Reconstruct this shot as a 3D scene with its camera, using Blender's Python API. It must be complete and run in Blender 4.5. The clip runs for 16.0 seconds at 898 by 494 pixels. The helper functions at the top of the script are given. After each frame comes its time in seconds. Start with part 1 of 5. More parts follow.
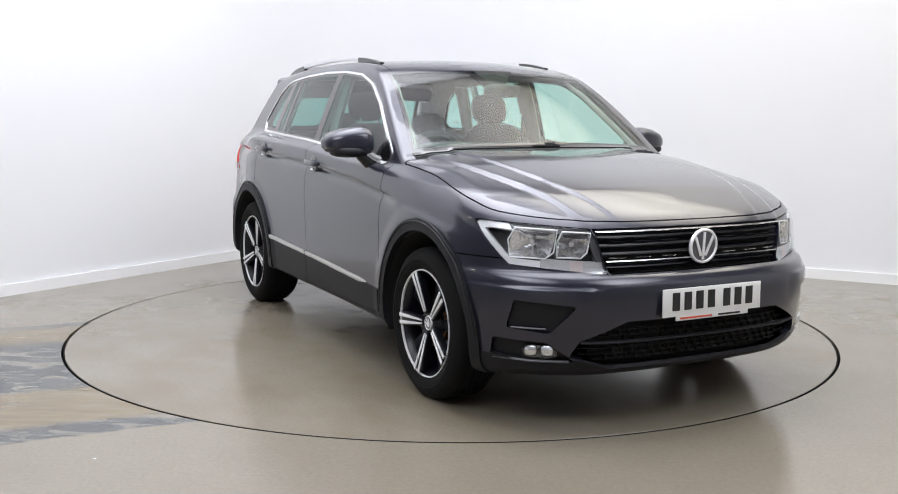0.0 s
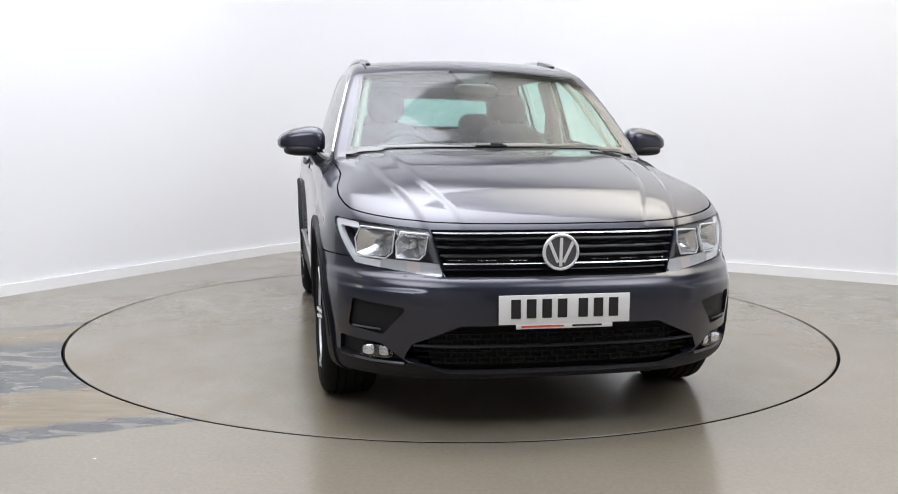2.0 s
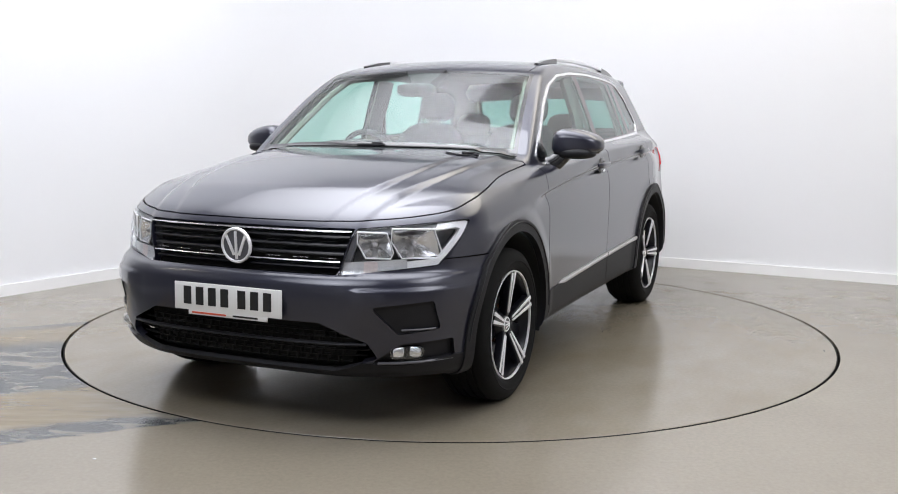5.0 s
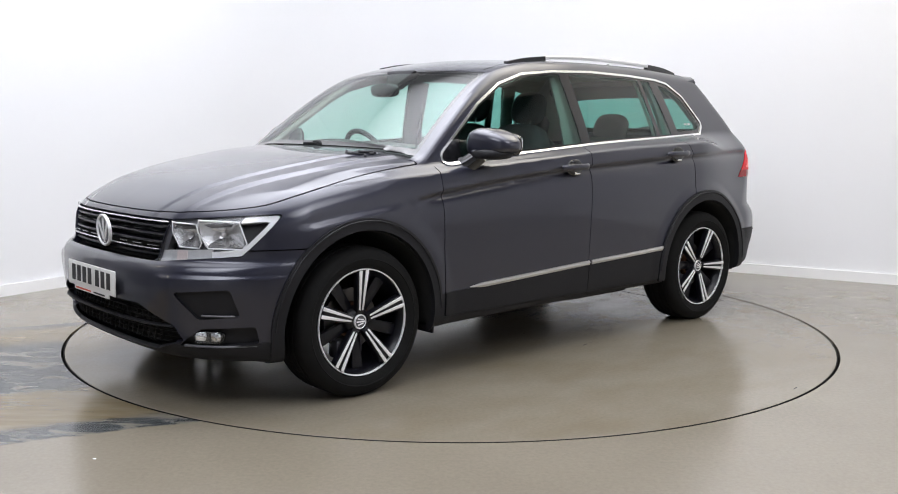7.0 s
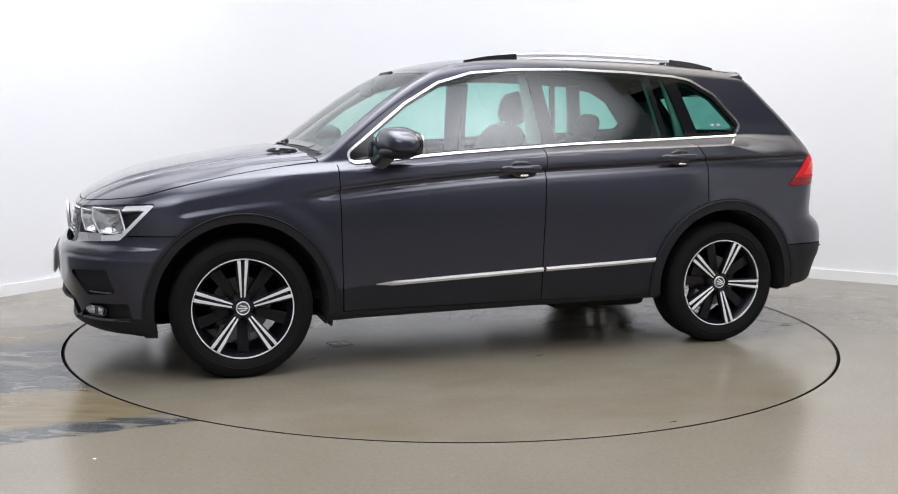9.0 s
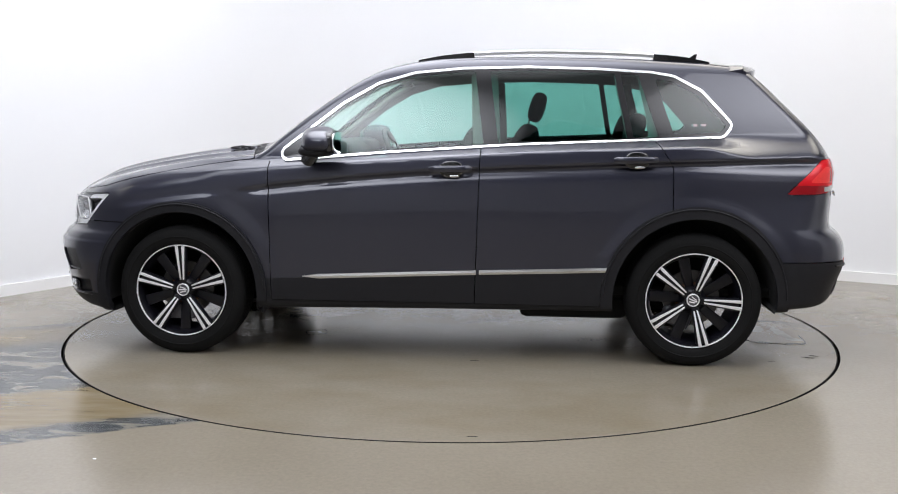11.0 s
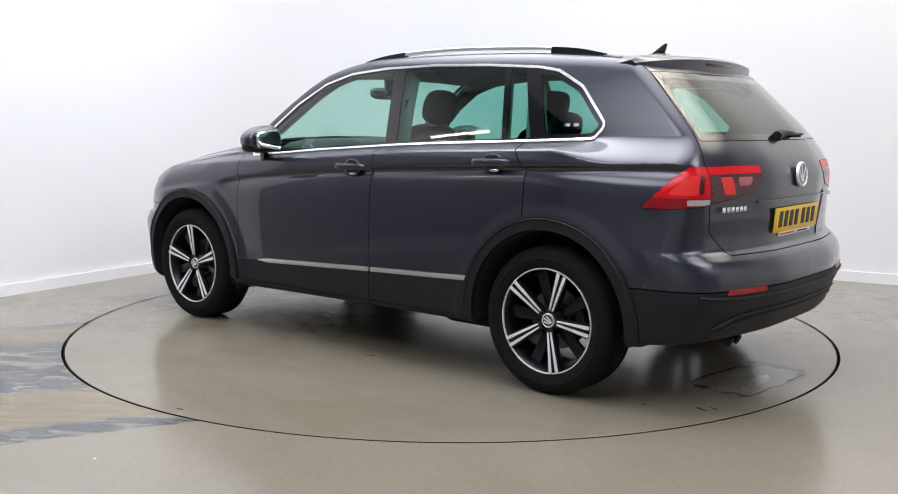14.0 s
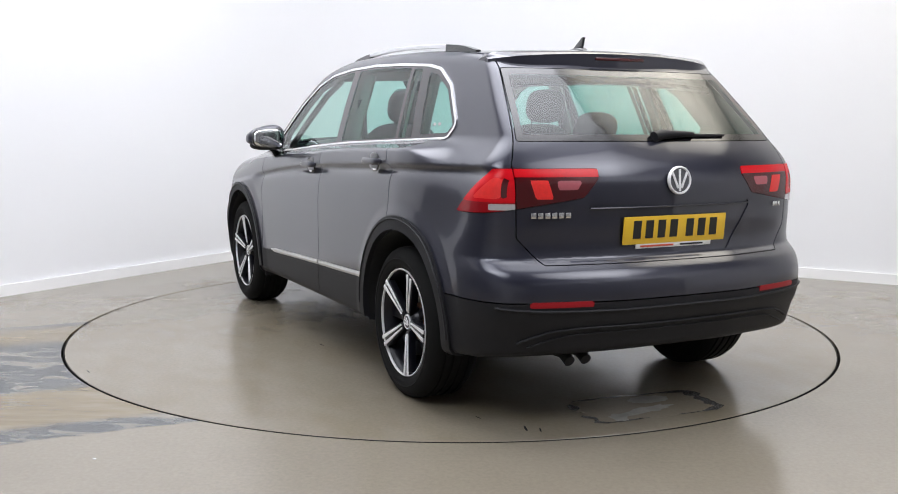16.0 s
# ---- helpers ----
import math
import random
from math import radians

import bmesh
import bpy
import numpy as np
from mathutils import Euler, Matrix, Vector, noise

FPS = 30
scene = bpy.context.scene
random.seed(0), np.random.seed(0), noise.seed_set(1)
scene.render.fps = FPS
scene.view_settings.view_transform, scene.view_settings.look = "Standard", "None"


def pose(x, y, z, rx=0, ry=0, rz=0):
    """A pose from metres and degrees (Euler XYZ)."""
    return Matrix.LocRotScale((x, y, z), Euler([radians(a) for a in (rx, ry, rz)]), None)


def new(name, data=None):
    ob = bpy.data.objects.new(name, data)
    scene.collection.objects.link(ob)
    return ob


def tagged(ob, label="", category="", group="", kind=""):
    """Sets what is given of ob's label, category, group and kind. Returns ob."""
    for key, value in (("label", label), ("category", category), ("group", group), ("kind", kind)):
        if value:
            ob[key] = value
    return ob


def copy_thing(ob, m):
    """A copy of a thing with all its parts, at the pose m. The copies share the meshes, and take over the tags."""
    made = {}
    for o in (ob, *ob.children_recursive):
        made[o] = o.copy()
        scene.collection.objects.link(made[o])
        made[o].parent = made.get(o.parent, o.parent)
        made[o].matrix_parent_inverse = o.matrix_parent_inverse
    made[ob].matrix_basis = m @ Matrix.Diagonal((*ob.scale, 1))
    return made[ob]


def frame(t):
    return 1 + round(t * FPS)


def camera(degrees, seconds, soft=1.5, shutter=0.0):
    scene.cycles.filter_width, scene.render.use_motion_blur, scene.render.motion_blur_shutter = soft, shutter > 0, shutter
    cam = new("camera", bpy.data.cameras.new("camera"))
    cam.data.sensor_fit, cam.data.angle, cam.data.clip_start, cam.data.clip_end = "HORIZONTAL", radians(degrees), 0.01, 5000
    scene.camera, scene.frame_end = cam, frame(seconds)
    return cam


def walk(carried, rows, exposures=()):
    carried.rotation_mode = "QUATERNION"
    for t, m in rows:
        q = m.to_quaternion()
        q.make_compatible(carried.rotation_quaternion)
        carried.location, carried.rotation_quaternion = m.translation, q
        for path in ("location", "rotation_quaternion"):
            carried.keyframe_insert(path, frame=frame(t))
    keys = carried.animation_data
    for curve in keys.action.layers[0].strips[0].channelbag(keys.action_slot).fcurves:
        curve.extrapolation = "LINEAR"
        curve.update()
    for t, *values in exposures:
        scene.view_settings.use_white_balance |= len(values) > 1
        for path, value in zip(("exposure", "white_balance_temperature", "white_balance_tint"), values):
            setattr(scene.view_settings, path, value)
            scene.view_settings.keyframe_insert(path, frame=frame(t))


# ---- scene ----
CLIP = 16.0
cam = camera(49.42, CLIP, soft=1.0)
EYE = pose(0, -5.9326, 1.2566, 90 - 7.45, -0.378, 0.177)
walk(cam, [(0, EYE), (CLIP, EYE)], exposures=[(0, 0.63, 6350, 14), (CLIP, 0.63, 6350, 14)])

# ---- light: soft boxes under the ceiling ----
world = bpy.data.worlds.new("studio_world")
scene.world = world
world.use_nodes = True
world.node_tree.nodes["Background"].inputs[0].default_value = (0.9, 0.95, 1.0, 1)
world.node_tree.nodes["Background"].inputs[1].default_value = 0.15
CEIL = 4.4


def softbox(x, y, sx, sy, strength, turn, tint=(1, 1, 1)):
    """A cloth-fronted studio light under the ceiling, hottest in its middle."""
    m = bpy.data.materials.new("softbox_cloth")
    m.use_nodes = True
    nt = m.node_tree
    nt.nodes.clear()
    out, em, gr, tc, mul, root = (nt.nodes.new("ShaderNode" + k) for k in ("OutputMaterial", "Emission", "TexGradient", "TexCoord", "Math", "Math"))
    root.operation = "POWER"
    root.inputs[1].default_value = 0.8
    gr.gradient_type, mul.operation = "SPHERICAL", "MULTIPLY_ADD"
    mul.inputs[1].default_value, mul.inputs[2].default_value = strength * 0.88, strength * 0.03
    em.inputs[0].default_value = (*tint, 1)
    for a, b in ((tc.outputs["Object"], gr.inputs[0]), (gr.outputs["Fac"], root.inputs[0]), (root.outputs[0], mul.inputs[0]), (mul.outputs[0], em.inputs[1]), (em.outputs[0], out.inputs[0])):
        nt.links.new(a, b)
    me = bpy.data.meshes.new("softbox")
    me.from_pydata([(-1, -1, 0), (1, -1, 0), (1, 1, 0), (-1, 1, 0)], [], [(3, 2, 1, 0)])
    me.materials.append(m)
    ob = tagged(new("softbox", me), "large white cloth studio softbox under the ceiling", "studio light", "ceiling softboxes")
    ob.location, ob.rotation_euler, ob.scale = (x, y, CEIL - 0.03), (0, 0, radians(turn)), (sx / 2, sy / 2, 1)
    return ob


softbox(-0.2, -0.4, 7.0, 6.0, 7.0, -30, (0.95, 0.975, 1.0))
softbox(2.8, 0.3, 5.6, 3.4, 6.4, -28.7, (1.0, 0.955, 0.80))
softbox(3.6, -4.2, 5.0, 4.0, 5.6, -28.7, (0.96, 0.98, 1.0))
softbox(-2.2, -4.6, 5.0, 4.0, 5.8, -28.7, (0.93, 0.965, 1.0))

# a bare warm tube lamp hung over the drive-in bay
def tube_material():
    m = bpy.data.materials.new("warm_tube_glow")
    m.use_nodes = True
    b = m.node_tree.nodes["Principled BSDF"]
    b.inputs["Emission Color"].default_value, b.inputs["Emission Strength"].default_value = (1.0, 0.90, 0.66, 1), 14.0
    return m


M_TUBE = tube_material()

# ---- materials ----


def mat(name, color, rough=0.5, metal=0.0, var=0.0, scale=8.0, bump=0.0, bscale=60.0, coat=0.0, spec=0.5, rvar=0.0):
    m = bpy.data.materials.new(name)
    m.use_nodes = True
    nt = m.node_tree
    b = nt.nodes["Principled BSDF"]
    b.inputs["Base Color"].default_value = (*color, 1)
    b.inputs["Roughness"].default_value = rough
    b.inputs["Metallic"].default_value = metal
    b.inputs["Specular IOR Level"].default_value = spec
    b.inputs["Coat Weight"].default_value = coat
    b.inputs["Coat Roughness"].default_value = 0.03
    tc = nt.nodes.new("ShaderNodeTexCoord")
    if var or rvar:
        n = nt.nodes.new("ShaderNodeTexNoise")
        n.inputs["Scale"].default_value, n.inputs["Detail"].default_value = scale, 8
        n.inputs["Roughness"].default_value = 0.65
        nt.links.new(tc.outputs["Object"], n.inputs["Vector"])
    if var:
        r = nt.nodes.new("ShaderNodeMix")
        r.data_type = "RGBA"
        r.inputs[6].default_value = (*[c * (1 - var) for c in color], 1)
        r.inputs[7].default_value = (*[min(1, c * (1 + var)) for c in color], 1)
        nt.links.new(n.outputs["Fac"], r.inputs[0])
        nt.links.new(r.outputs[2], b.inputs["Base Color"])
    if rvar:
        q = nt.nodes.new("ShaderNodeMapRange")
        q.inputs[1].default_value, q.inputs[2].default_value = 0.3, 0.7
        q.inputs[3].default_value, q.inputs[4].default_value = max(0.02, rough - rvar), rough + rvar
        nt.links.new(n.outputs["Fac"], q.inputs[0])
        nt.links.new(q.outputs[0], b.inputs["Roughness"])
    if bump:
        n2 = nt.nodes.new("ShaderNodeTexNoise")
        n2.inputs["Scale"].default_value, n2.inputs["Detail"].default_value = bscale, 5
        nt.links.new(tc.outputs["Object"], n2.inputs["Vector"])
        bp = nt.nodes.new("ShaderNodeBump")
        bp.inputs["Strength"].default_value, bp.inputs["Distance"].default_value = bump, 0.004
        nt.links.new(n2.outputs["Fac"], bp.inputs["Height"])
        nt.links.new(bp.outputs[0], b.inputs["Normal"])
    return m


def glass(name, tint, gloss=1.0):
    m = bpy.data.materials.new(name)
    m.use_nodes = True
    nt = m.node_tree
    nt.nodes.clear()
    out = nt.nodes.new("ShaderNodeOutputMaterial")
    mix, tr, gl, fr = (nt.nodes.new("ShaderNode" + k) for k in ("MixShader", "BsdfTransparent", "BsdfGlossy", "LayerWeight"))
    fr.inputs[0].default_value = 0.5
    power, mul = nt.nodes.new("ShaderNodeMath"), nt.nodes.new("ShaderNodeMath")
    power.operation, mul.operation, mul.use_clamp = "POWER", "MULTIPLY_ADD", True
    power.inputs[1].default_value, mul.inputs[1].default_value, mul.inputs[2].default_value = 5.0, 0.9 * gloss, 0.062 * gloss
    nt.links.new(fr.outputs["Facing"], power.inputs[0])
    nt.links.new(power.outputs[0], mul.inputs[0])
    tr.inputs[0].default_value = (*tint, 1)
    gl.inputs[0].default_value = (1, 1, 1, 1)
    gl.inputs[1].default_value = 0.01
    for a, b in ((mul.outputs[0], mix.inputs[0]), (tr.outputs[0], mix.inputs[1]), (gl.outputs[0], mix.inputs[2]), (mix.outputs[0], out.inputs[0])):
        nt.links.new(a, b)
    return m


M_PAINT = mat("grey_metallic_paint", (0.0195, 0.0205, 0.036), 0.36, 0.45, var=0.12, scale=900, coat=1.0)
M_PLASTIC = mat("textured_black_plastic", (0.013, 0.013, 0.0155), 0.52, var=0.15, scale=30, bump=0.12, bscale=400, spec=0.24)
M_GLOSSBLACK = mat("gloss_black_trim", (0.008, 0.008, 0.009), 0.12, var=0.1, scale=20, coat=0.5)
M_CHROME = mat("polished_chrome", (0.88, 0.885, 0.89), 0.2, 1.0, var=0.04, scale=30)
M_ALU = mat("satin_aluminium", (0.80, 0.80, 0.82), 0.32, 1.0, var=0.05, scale=60)
M_MACHINED = mat("machined_alloy", (0.90, 0.90, 0.91), 0.36, 0.30, var=0.04, scale=90)
M_RIM = mat("gloss_black_alloy", (0.005, 0.005, 0.008), 0.30, 0.0, var=0.2, scale=30, spec=0.35)
M_TYRE = mat("tyre_rubber", (0.0075, 0.0075, 0.0075), 0.8, var=0.25, scale=14, bump=0.2, bscale=160, spec=0.16)
M_DISC = mat("brake_steel", (0.13, 0.125, 0.12), 0.4, 0.9, var=0.15, scale=40)
M_RUST = mat("rusty_iron", (0.13, 0.06, 0.03), 0.8, var=0.4, scale=40)
M_WELL = mat("wheel_liner_felt", (0.012, 0.012, 0.012), 0.95, var=0.3, scale=40)
M_GLASS = glass("green_window_glass", (0.54, 0.79, 0.73))
M_TINT = glass("tinted_rear_glass", (0.35, 0.65, 0.59))
M_HATCH = glass("dark_hatch_glass", (0.31, 0.56, 0.51))
M_SCREEN = glass("windscreen_glass", (0.78, 0.92, 0.86), 0.85)
M_LENS = glass("clear_lens", (0.96, 0.97, 0.98), 0.6)
M_MIRROR = mat("mirror_glass", (0.9, 0.92, 0.93), 0.02, 1.0)
M_RED = mat("red_lamp_lens", (0.60, 0.004, 0.010), 0.25, var=0.15, scale=60, coat=0.1, spec=0.3)
M_GLOWRED = mat("bright_red_lamp_lens", (0.78, 0.035, 0.030), 0.28, var=0.2, scale=70, coat=0.2, spec=0.3)
M_LOWRED = mat("deep_red_lamp_lens", (0.26, 0.003, 0.007), 0.2, var=0.2, scale=60, coat=0.3, spec=0.3)
M_REFLEX = mat("deep_red_reflector", (0.32, 0.005, 0.012), 0.3, var=0.2, scale=120, coat=0.2, spec=0.3)
M_PINK = mat("pale_red_lamp_lens", (0.40, 0.10, 0.12), 0.2, var=0.15, scale=80, coat=0.3)
M_DARKRED = mat("dark_red_lamp_lens", (0.060, 0.003, 0.005), 0.2, var=0.15, scale=60, coat=0.35)
M_WHITELENS = mat("white_lamp_lens", (0.42, 0.40, 0.40), 0.18, var=0.15, scale=80, coat=1.0)
M_HOUSE = mat("lamp_housing", (0.10, 0.10, 0.11), 0.35, 0.2, var=0.15, scale=50)
M_SATIN = mat("satin_silver_plastic", (0.62, 0.62, 0.63), 0.25, 0.25, var=0.2, scale=50)
M_REFLECT = mat("lamp_reflector", (0.90, 0.90, 0.92), 0.12, 0.88, var=0.15, scale=60, bump=0.7, bscale=45)
M_GUIDE = mat("pearl_light_guide", (0.86, 0.86, 0.87), 0.22, 0.0, var=0.08, scale=90, coat=0.5)
M_AMBER = mat("amber_reflector", (0.62, 0.54, 0.52), 0.25, var=0.1, scale=90, coat=0.6)
M_FABRIC = mat("dark_seat_fabric", (0.035, 0.035, 0.038), 0.9, var=0.10, scale=25)
M_DASH = mat("dashboard_plastic", (0.03, 0.03, 0.032), 0.6, var=0.15, scale=50, bump=0.15, bscale=300)
M_LINING = mat("pale_headliner", (0.26, 0.25, 0.225), 0.9, var=0.06, scale=120)
M_PLATEW = mat("white_plate", (0.78, 0.78, 0.76), 0.35, var=0.04, scale=30)
M_PLATEY = mat("yellow_plate", (0.80, 0.50, 0.03), 0.35, var=0.04, scale=30)
M_BARS = mat("plate_bar_black", (0.012, 0.012, 0.012), 0.5, var=0.1, scale=30)
M_REDINK = mat("red_print", (0.6, 0.09, 0.04), 0.5, var=0.1, scale=30)
M_STRIP = mat("brushed_side_strip", (0.62, 0.61, 0.60), 0.30, 1.0, var=0.08, scale=40)
M_WALL = mat("white_studio_paint", (0.78, 0.785, 0.80), 0.75, var=0.012, scale=1.2, bump=0.04, bscale=40)
M_SKIRT = mat("white_gloss_skirting", (0.84, 0.84, 0.84), 0.4, var=0.02, scale=5)
M_PIT = mat("dark_steel_gap", (0.006, 0.006, 0.006), 0.9, var=0.3, scale=20, spec=0.1)
M_SCUFF = mat("bare_scuffed_steel", (0.080, 0.077, 0.073), 0.22, var=0.6, scale=7, bump=0.3, bscale=25)
M_TAPE = mat("grey_floor_tape", (0.27, 0.258, 0.238), 0.14, var=0.5, scale=9, bump=0.2, bscale=20)


def ramp(nt, src, stops):
    r = nt.nodes.new("ShaderNodeValToRGB")
    e = r.color_ramp.elements
    e[0].position, e[0].color = stops[0][0], (*stops[0][1], 1)
    e[1].position, e[1].color = stops[-1][0], (*stops[-1][1], 1)
    for p, c in stops[1:-1]:
        e.new(p).color = (*c, 1)
    nt.links.new(src, r.inputs[0])
    return r.outputs[0]


def floor_material(name, worn):
    m = mat(name, (0.2, 0.18, 0.14), 0.3, spec=0.75)
    nt = m.node_tree
    b = nt.nodes["Principled BSDF"]
    tc = nt.nodes.new("ShaderNodeTexCoord")

    def tex(scale, detail=8, stretch=None, turn=0, dist=0.0):
        mp = nt.nodes.new("ShaderNodeMapping")
        mp.inputs["Rotation"].default_value = (0, 0, radians(turn))
        if stretch:
            mp.inputs["Scale"].default_value = stretch
        nt.links.new(tc.outputs["Object"], mp.inputs[0])
        n = nt.nodes.new("ShaderNodeTexNoise")
        n.inputs["Scale"].default_value, n.inputs["Detail"].default_value = scale, detail
        n.inputs["Roughness"].default_value, n.inputs["Distortion"].default_value = 0.65, dist
        nt.links.new(mp.outputs[0], n.inputs["Vector"])
        return n.outputs["Fac"]

    def mix(f, a, c, kind="MIX"):
        x = nt.nodes.new("ShaderNodeMix")
        x.data_type, x.blend_type = "RGBA", kind
        if isinstance(f, float):
            x.inputs[0].default_value = f
        else:
            nt.links.new(f, x.inputs[0])
        for s, v in ((6, a), (7, c)):
            if isinstance(v, tuple):
                x.inputs[s].default_value = (*v, 1)
            else:
                nt.links.new(v, x.inputs[s])
        return x.outputs[2]

    base = ramp(nt, tex(0.9), [(0.25, (0.205, 0.179, 0.137)), (0.75, (0.242, 0.214, 0.168))])
    fine = ramp(nt, tex(55, 6), [(0.3, (0.90, 0.90, 0.90)), (0.7, (1.06, 1.06, 1.06))])
    col = mix(1.0, base, fine, "MULTIPLY")
    speck = ramp(nt, tex(38, 2), [(0.0, (1, 1, 1)), (0.20, (1, 1, 1)), (0.235, (0, 0, 0))])
    col = mix(speck, col, (0.14, 0.13, 0.12))
    if worn:
        # bare strip of concrete, worn by tyres, that runs up to the table
        mp = nt.nodes.new("ShaderNodeMapping")
        mp.vector_type = "TEXTURE"
        mp.inputs["Location"].default_value = (-2.0, -1.22, 0)
        mp.inputs["Rotation"].default_value = (0, 0, radians(24.5))
        nt.links.new(tc.outputs["Object"], mp.inputs[0])
        sep = nt.nodes.new("ShaderNodeSeparateXYZ")
        nt.links.new(mp.outputs[0], sep.inputs[0])
        wob = tex(7, 5)
        add = nt.nodes.new("ShaderNodeMath")
        add.operation = "MULTIPLY_ADD"
        nt.links.new(wob, add.inputs[0])
        add.inputs[1].default_value = 0.10
        nt.links.new(sep.outputs[1], add.inputs[2])
        rng = nt.nodes.new("ShaderNodeMapRange")
        rng.inputs[1].default_value, rng.inputs[2].default_value = -1.5, 1.5
        nt.links.new(add.outputs[0], rng.inputs[0])
        v = rng.outputs[0]
        ed = WORN
        bands = ramp(nt, v, [(ed[0], (0, 0, 0)), (ed[0] + 0.004, (1, 1, 1)), (ed[1], (1, 1, 1)), (ed[1] + 0.004, (0, 0, 0))])
        slate = ramp(nt, v, [(ed[0], (1, 1, 1)), (ed[0] + 0.05, (1, 1, 1)), (ed[0] + 0.075, (0, 0, 0)), (0.385, (0, 0, 0)), (0.41, (1, 1, 1)), (0.73, (1, 1, 1)), (0.77, (0, 0, 0)), (ed[1] - 0.035, (0, 0, 0)), (ed[1] - 0.02, (1, 1, 1))])
        ends = nt.nodes.new("ShaderNodeMath")
        ends.operation = "LESS_THAN"
        nt.links.new(sep.outputs[0], ends.inputs[0])
        ends.inputs[1].default_value = 1.6
        both = nt.nodes.new("ShaderNodeMath")
        both.operation = "MULTIPLY"
        nt.links.new(bands, both.inputs[0])
        nt.links.new(ends.outputs[0], both.inputs[1])
        brown = ramp(nt, tex(3, 9, (0.5, 2.2, 1), 25), [(0.30, (0.115, 0.088, 0.045)), (0.5, (0.185, 0.146, 0.085)), (0.72, (0.23, 0.195, 0.14))])
        blue = ramp(nt, tex(5, 12, (0.8, 2.2, 1), 25, 0.6), [(0.40, (0.036, 0.040, 0.044)), (0.50, (0.075, 0.080, 0.082)), (0.55, (0.15, 0.145, 0.128)), (0.66, (0.21, 0.19, 0.155))])
        col = mix(both.outputs[0], col, mix(slate, brown, blue))
    else:
        # warm olive shade about the car, worked into the deck colour as soft blotches
        olive_shade = ramp(nt, tex(0.9, 3, (1, 1.6, 1), 10), [(0.40, (0, 0, 0)), (0.68, (1, 1, 1))])
        fade = mix(0.40, (0.0, 0.0, 0.0), olive_shade, "MIX")
        col = mix(fade, col, (0.138, 0.105, 0.052))
    nt.links.new(col, b.inputs["Base Color"])
    rr = nt.nodes.new("ShaderNodeMapRange")
    rr.inputs[1].default_value, rr.inputs[2].default_value, rr.inputs[3].default_value, rr.inputs[4].default_value = 0.3, 0.7, FLOOR_ROUGH - 0.05, FLOOR_ROUGH + 0.08
    nt.links.new(tex(2.3), rr.inputs[0])
    nt.links.new(rr.outputs[0], b.inputs["Roughness"])
    bp = nt.nodes.new("ShaderNodeBump")
    bp.inputs["Strength"].default_value, bp.inputs["Distance"].default_value = 0.12, 0.003
    nt.links.new(tex(30), bp.inputs["Height"])
    nt.links.new(bp.outputs[0], b.inputs["Normal"])
    return m


FLOOR_ROUGH = 0.18
WORN = (0.15, 0.913)
M_FLOOR = floor_material("painted_concrete", True)
M_TABLE = floor_material("painted_turntable", False)

# ---- mesh helpers ----


def part(name, bm, material, parent=None, label="", smooth=True):
    """Links a bmesh as one mesh object under a thing or a part."""
    me = bpy.data.meshes.new(name)
    bm.to_mesh(me)
    bm.free()
    me.materials.append(material)
    if smooth:
        me.polygons.foreach_set("use_smooth", [True] * len(me.polygons))
        me.set_sharp_from_angle(angle=radians(38))
    ob = new(name, me)
    ob.parent = parent
    if label:
        ob["label"] = label
    return ob


def box(size, m=None, bevel=0.0, seg=2, bm=None):
    bm = bm or bmesh.new()
    r = bmesh.ops.create_cube(bm, size=1)
    bmesh.ops.scale(bm, vec=size, verts=r["verts"])
    if bevel:
        es = list({e for v in r["verts"] for e in v.link_edges})
        q = bmesh.ops.bevel(bm, geom=es, offset=bevel, segments=seg, affect="EDGES", profile=0.5)
        vs = list({v for f in q["faces"] for v in f.verts} | {v for v in r["verts"] if v.is_valid})
    else:
        vs = r["verts"]
    if m is not None:
        bmesh.ops.transform(bm, matrix=m, verts=vs)
    return bm


def lathe(profile, seg=48, m=None, close=False):
    """Turns a profile of (radius, height) round the z axis."""
    bm = bmesh.new()
    rings = [[bm.verts.new((r * math.cos(2 * math.pi * i / seg), r * math.sin(2 * math.pi * i / seg), z)) for i in range(seg)] for r, z in profile]
    for a, b in zip(rings, rings[1:] + ([rings[0]] if close else [])):
        for i in range(seg):
            j = (i + 1) % seg
            bm.faces.new((a[i], a[j], b[j], b[i]))
    if not close:
        for ring, flip in ((rings[0], True), (rings[-1], False)):
            if (ring[0].co.xy).length > 1e-4:
                bm.faces.new(ring[::-1] if flip else ring)
    bmesh.ops.remove_doubles(bm, verts=bm.verts, dist=1e-6)
    bmesh.ops.recalc_face_normals(bm, faces=bm.faces)
    if m is not None:
        bm.transform(m)
    return bm


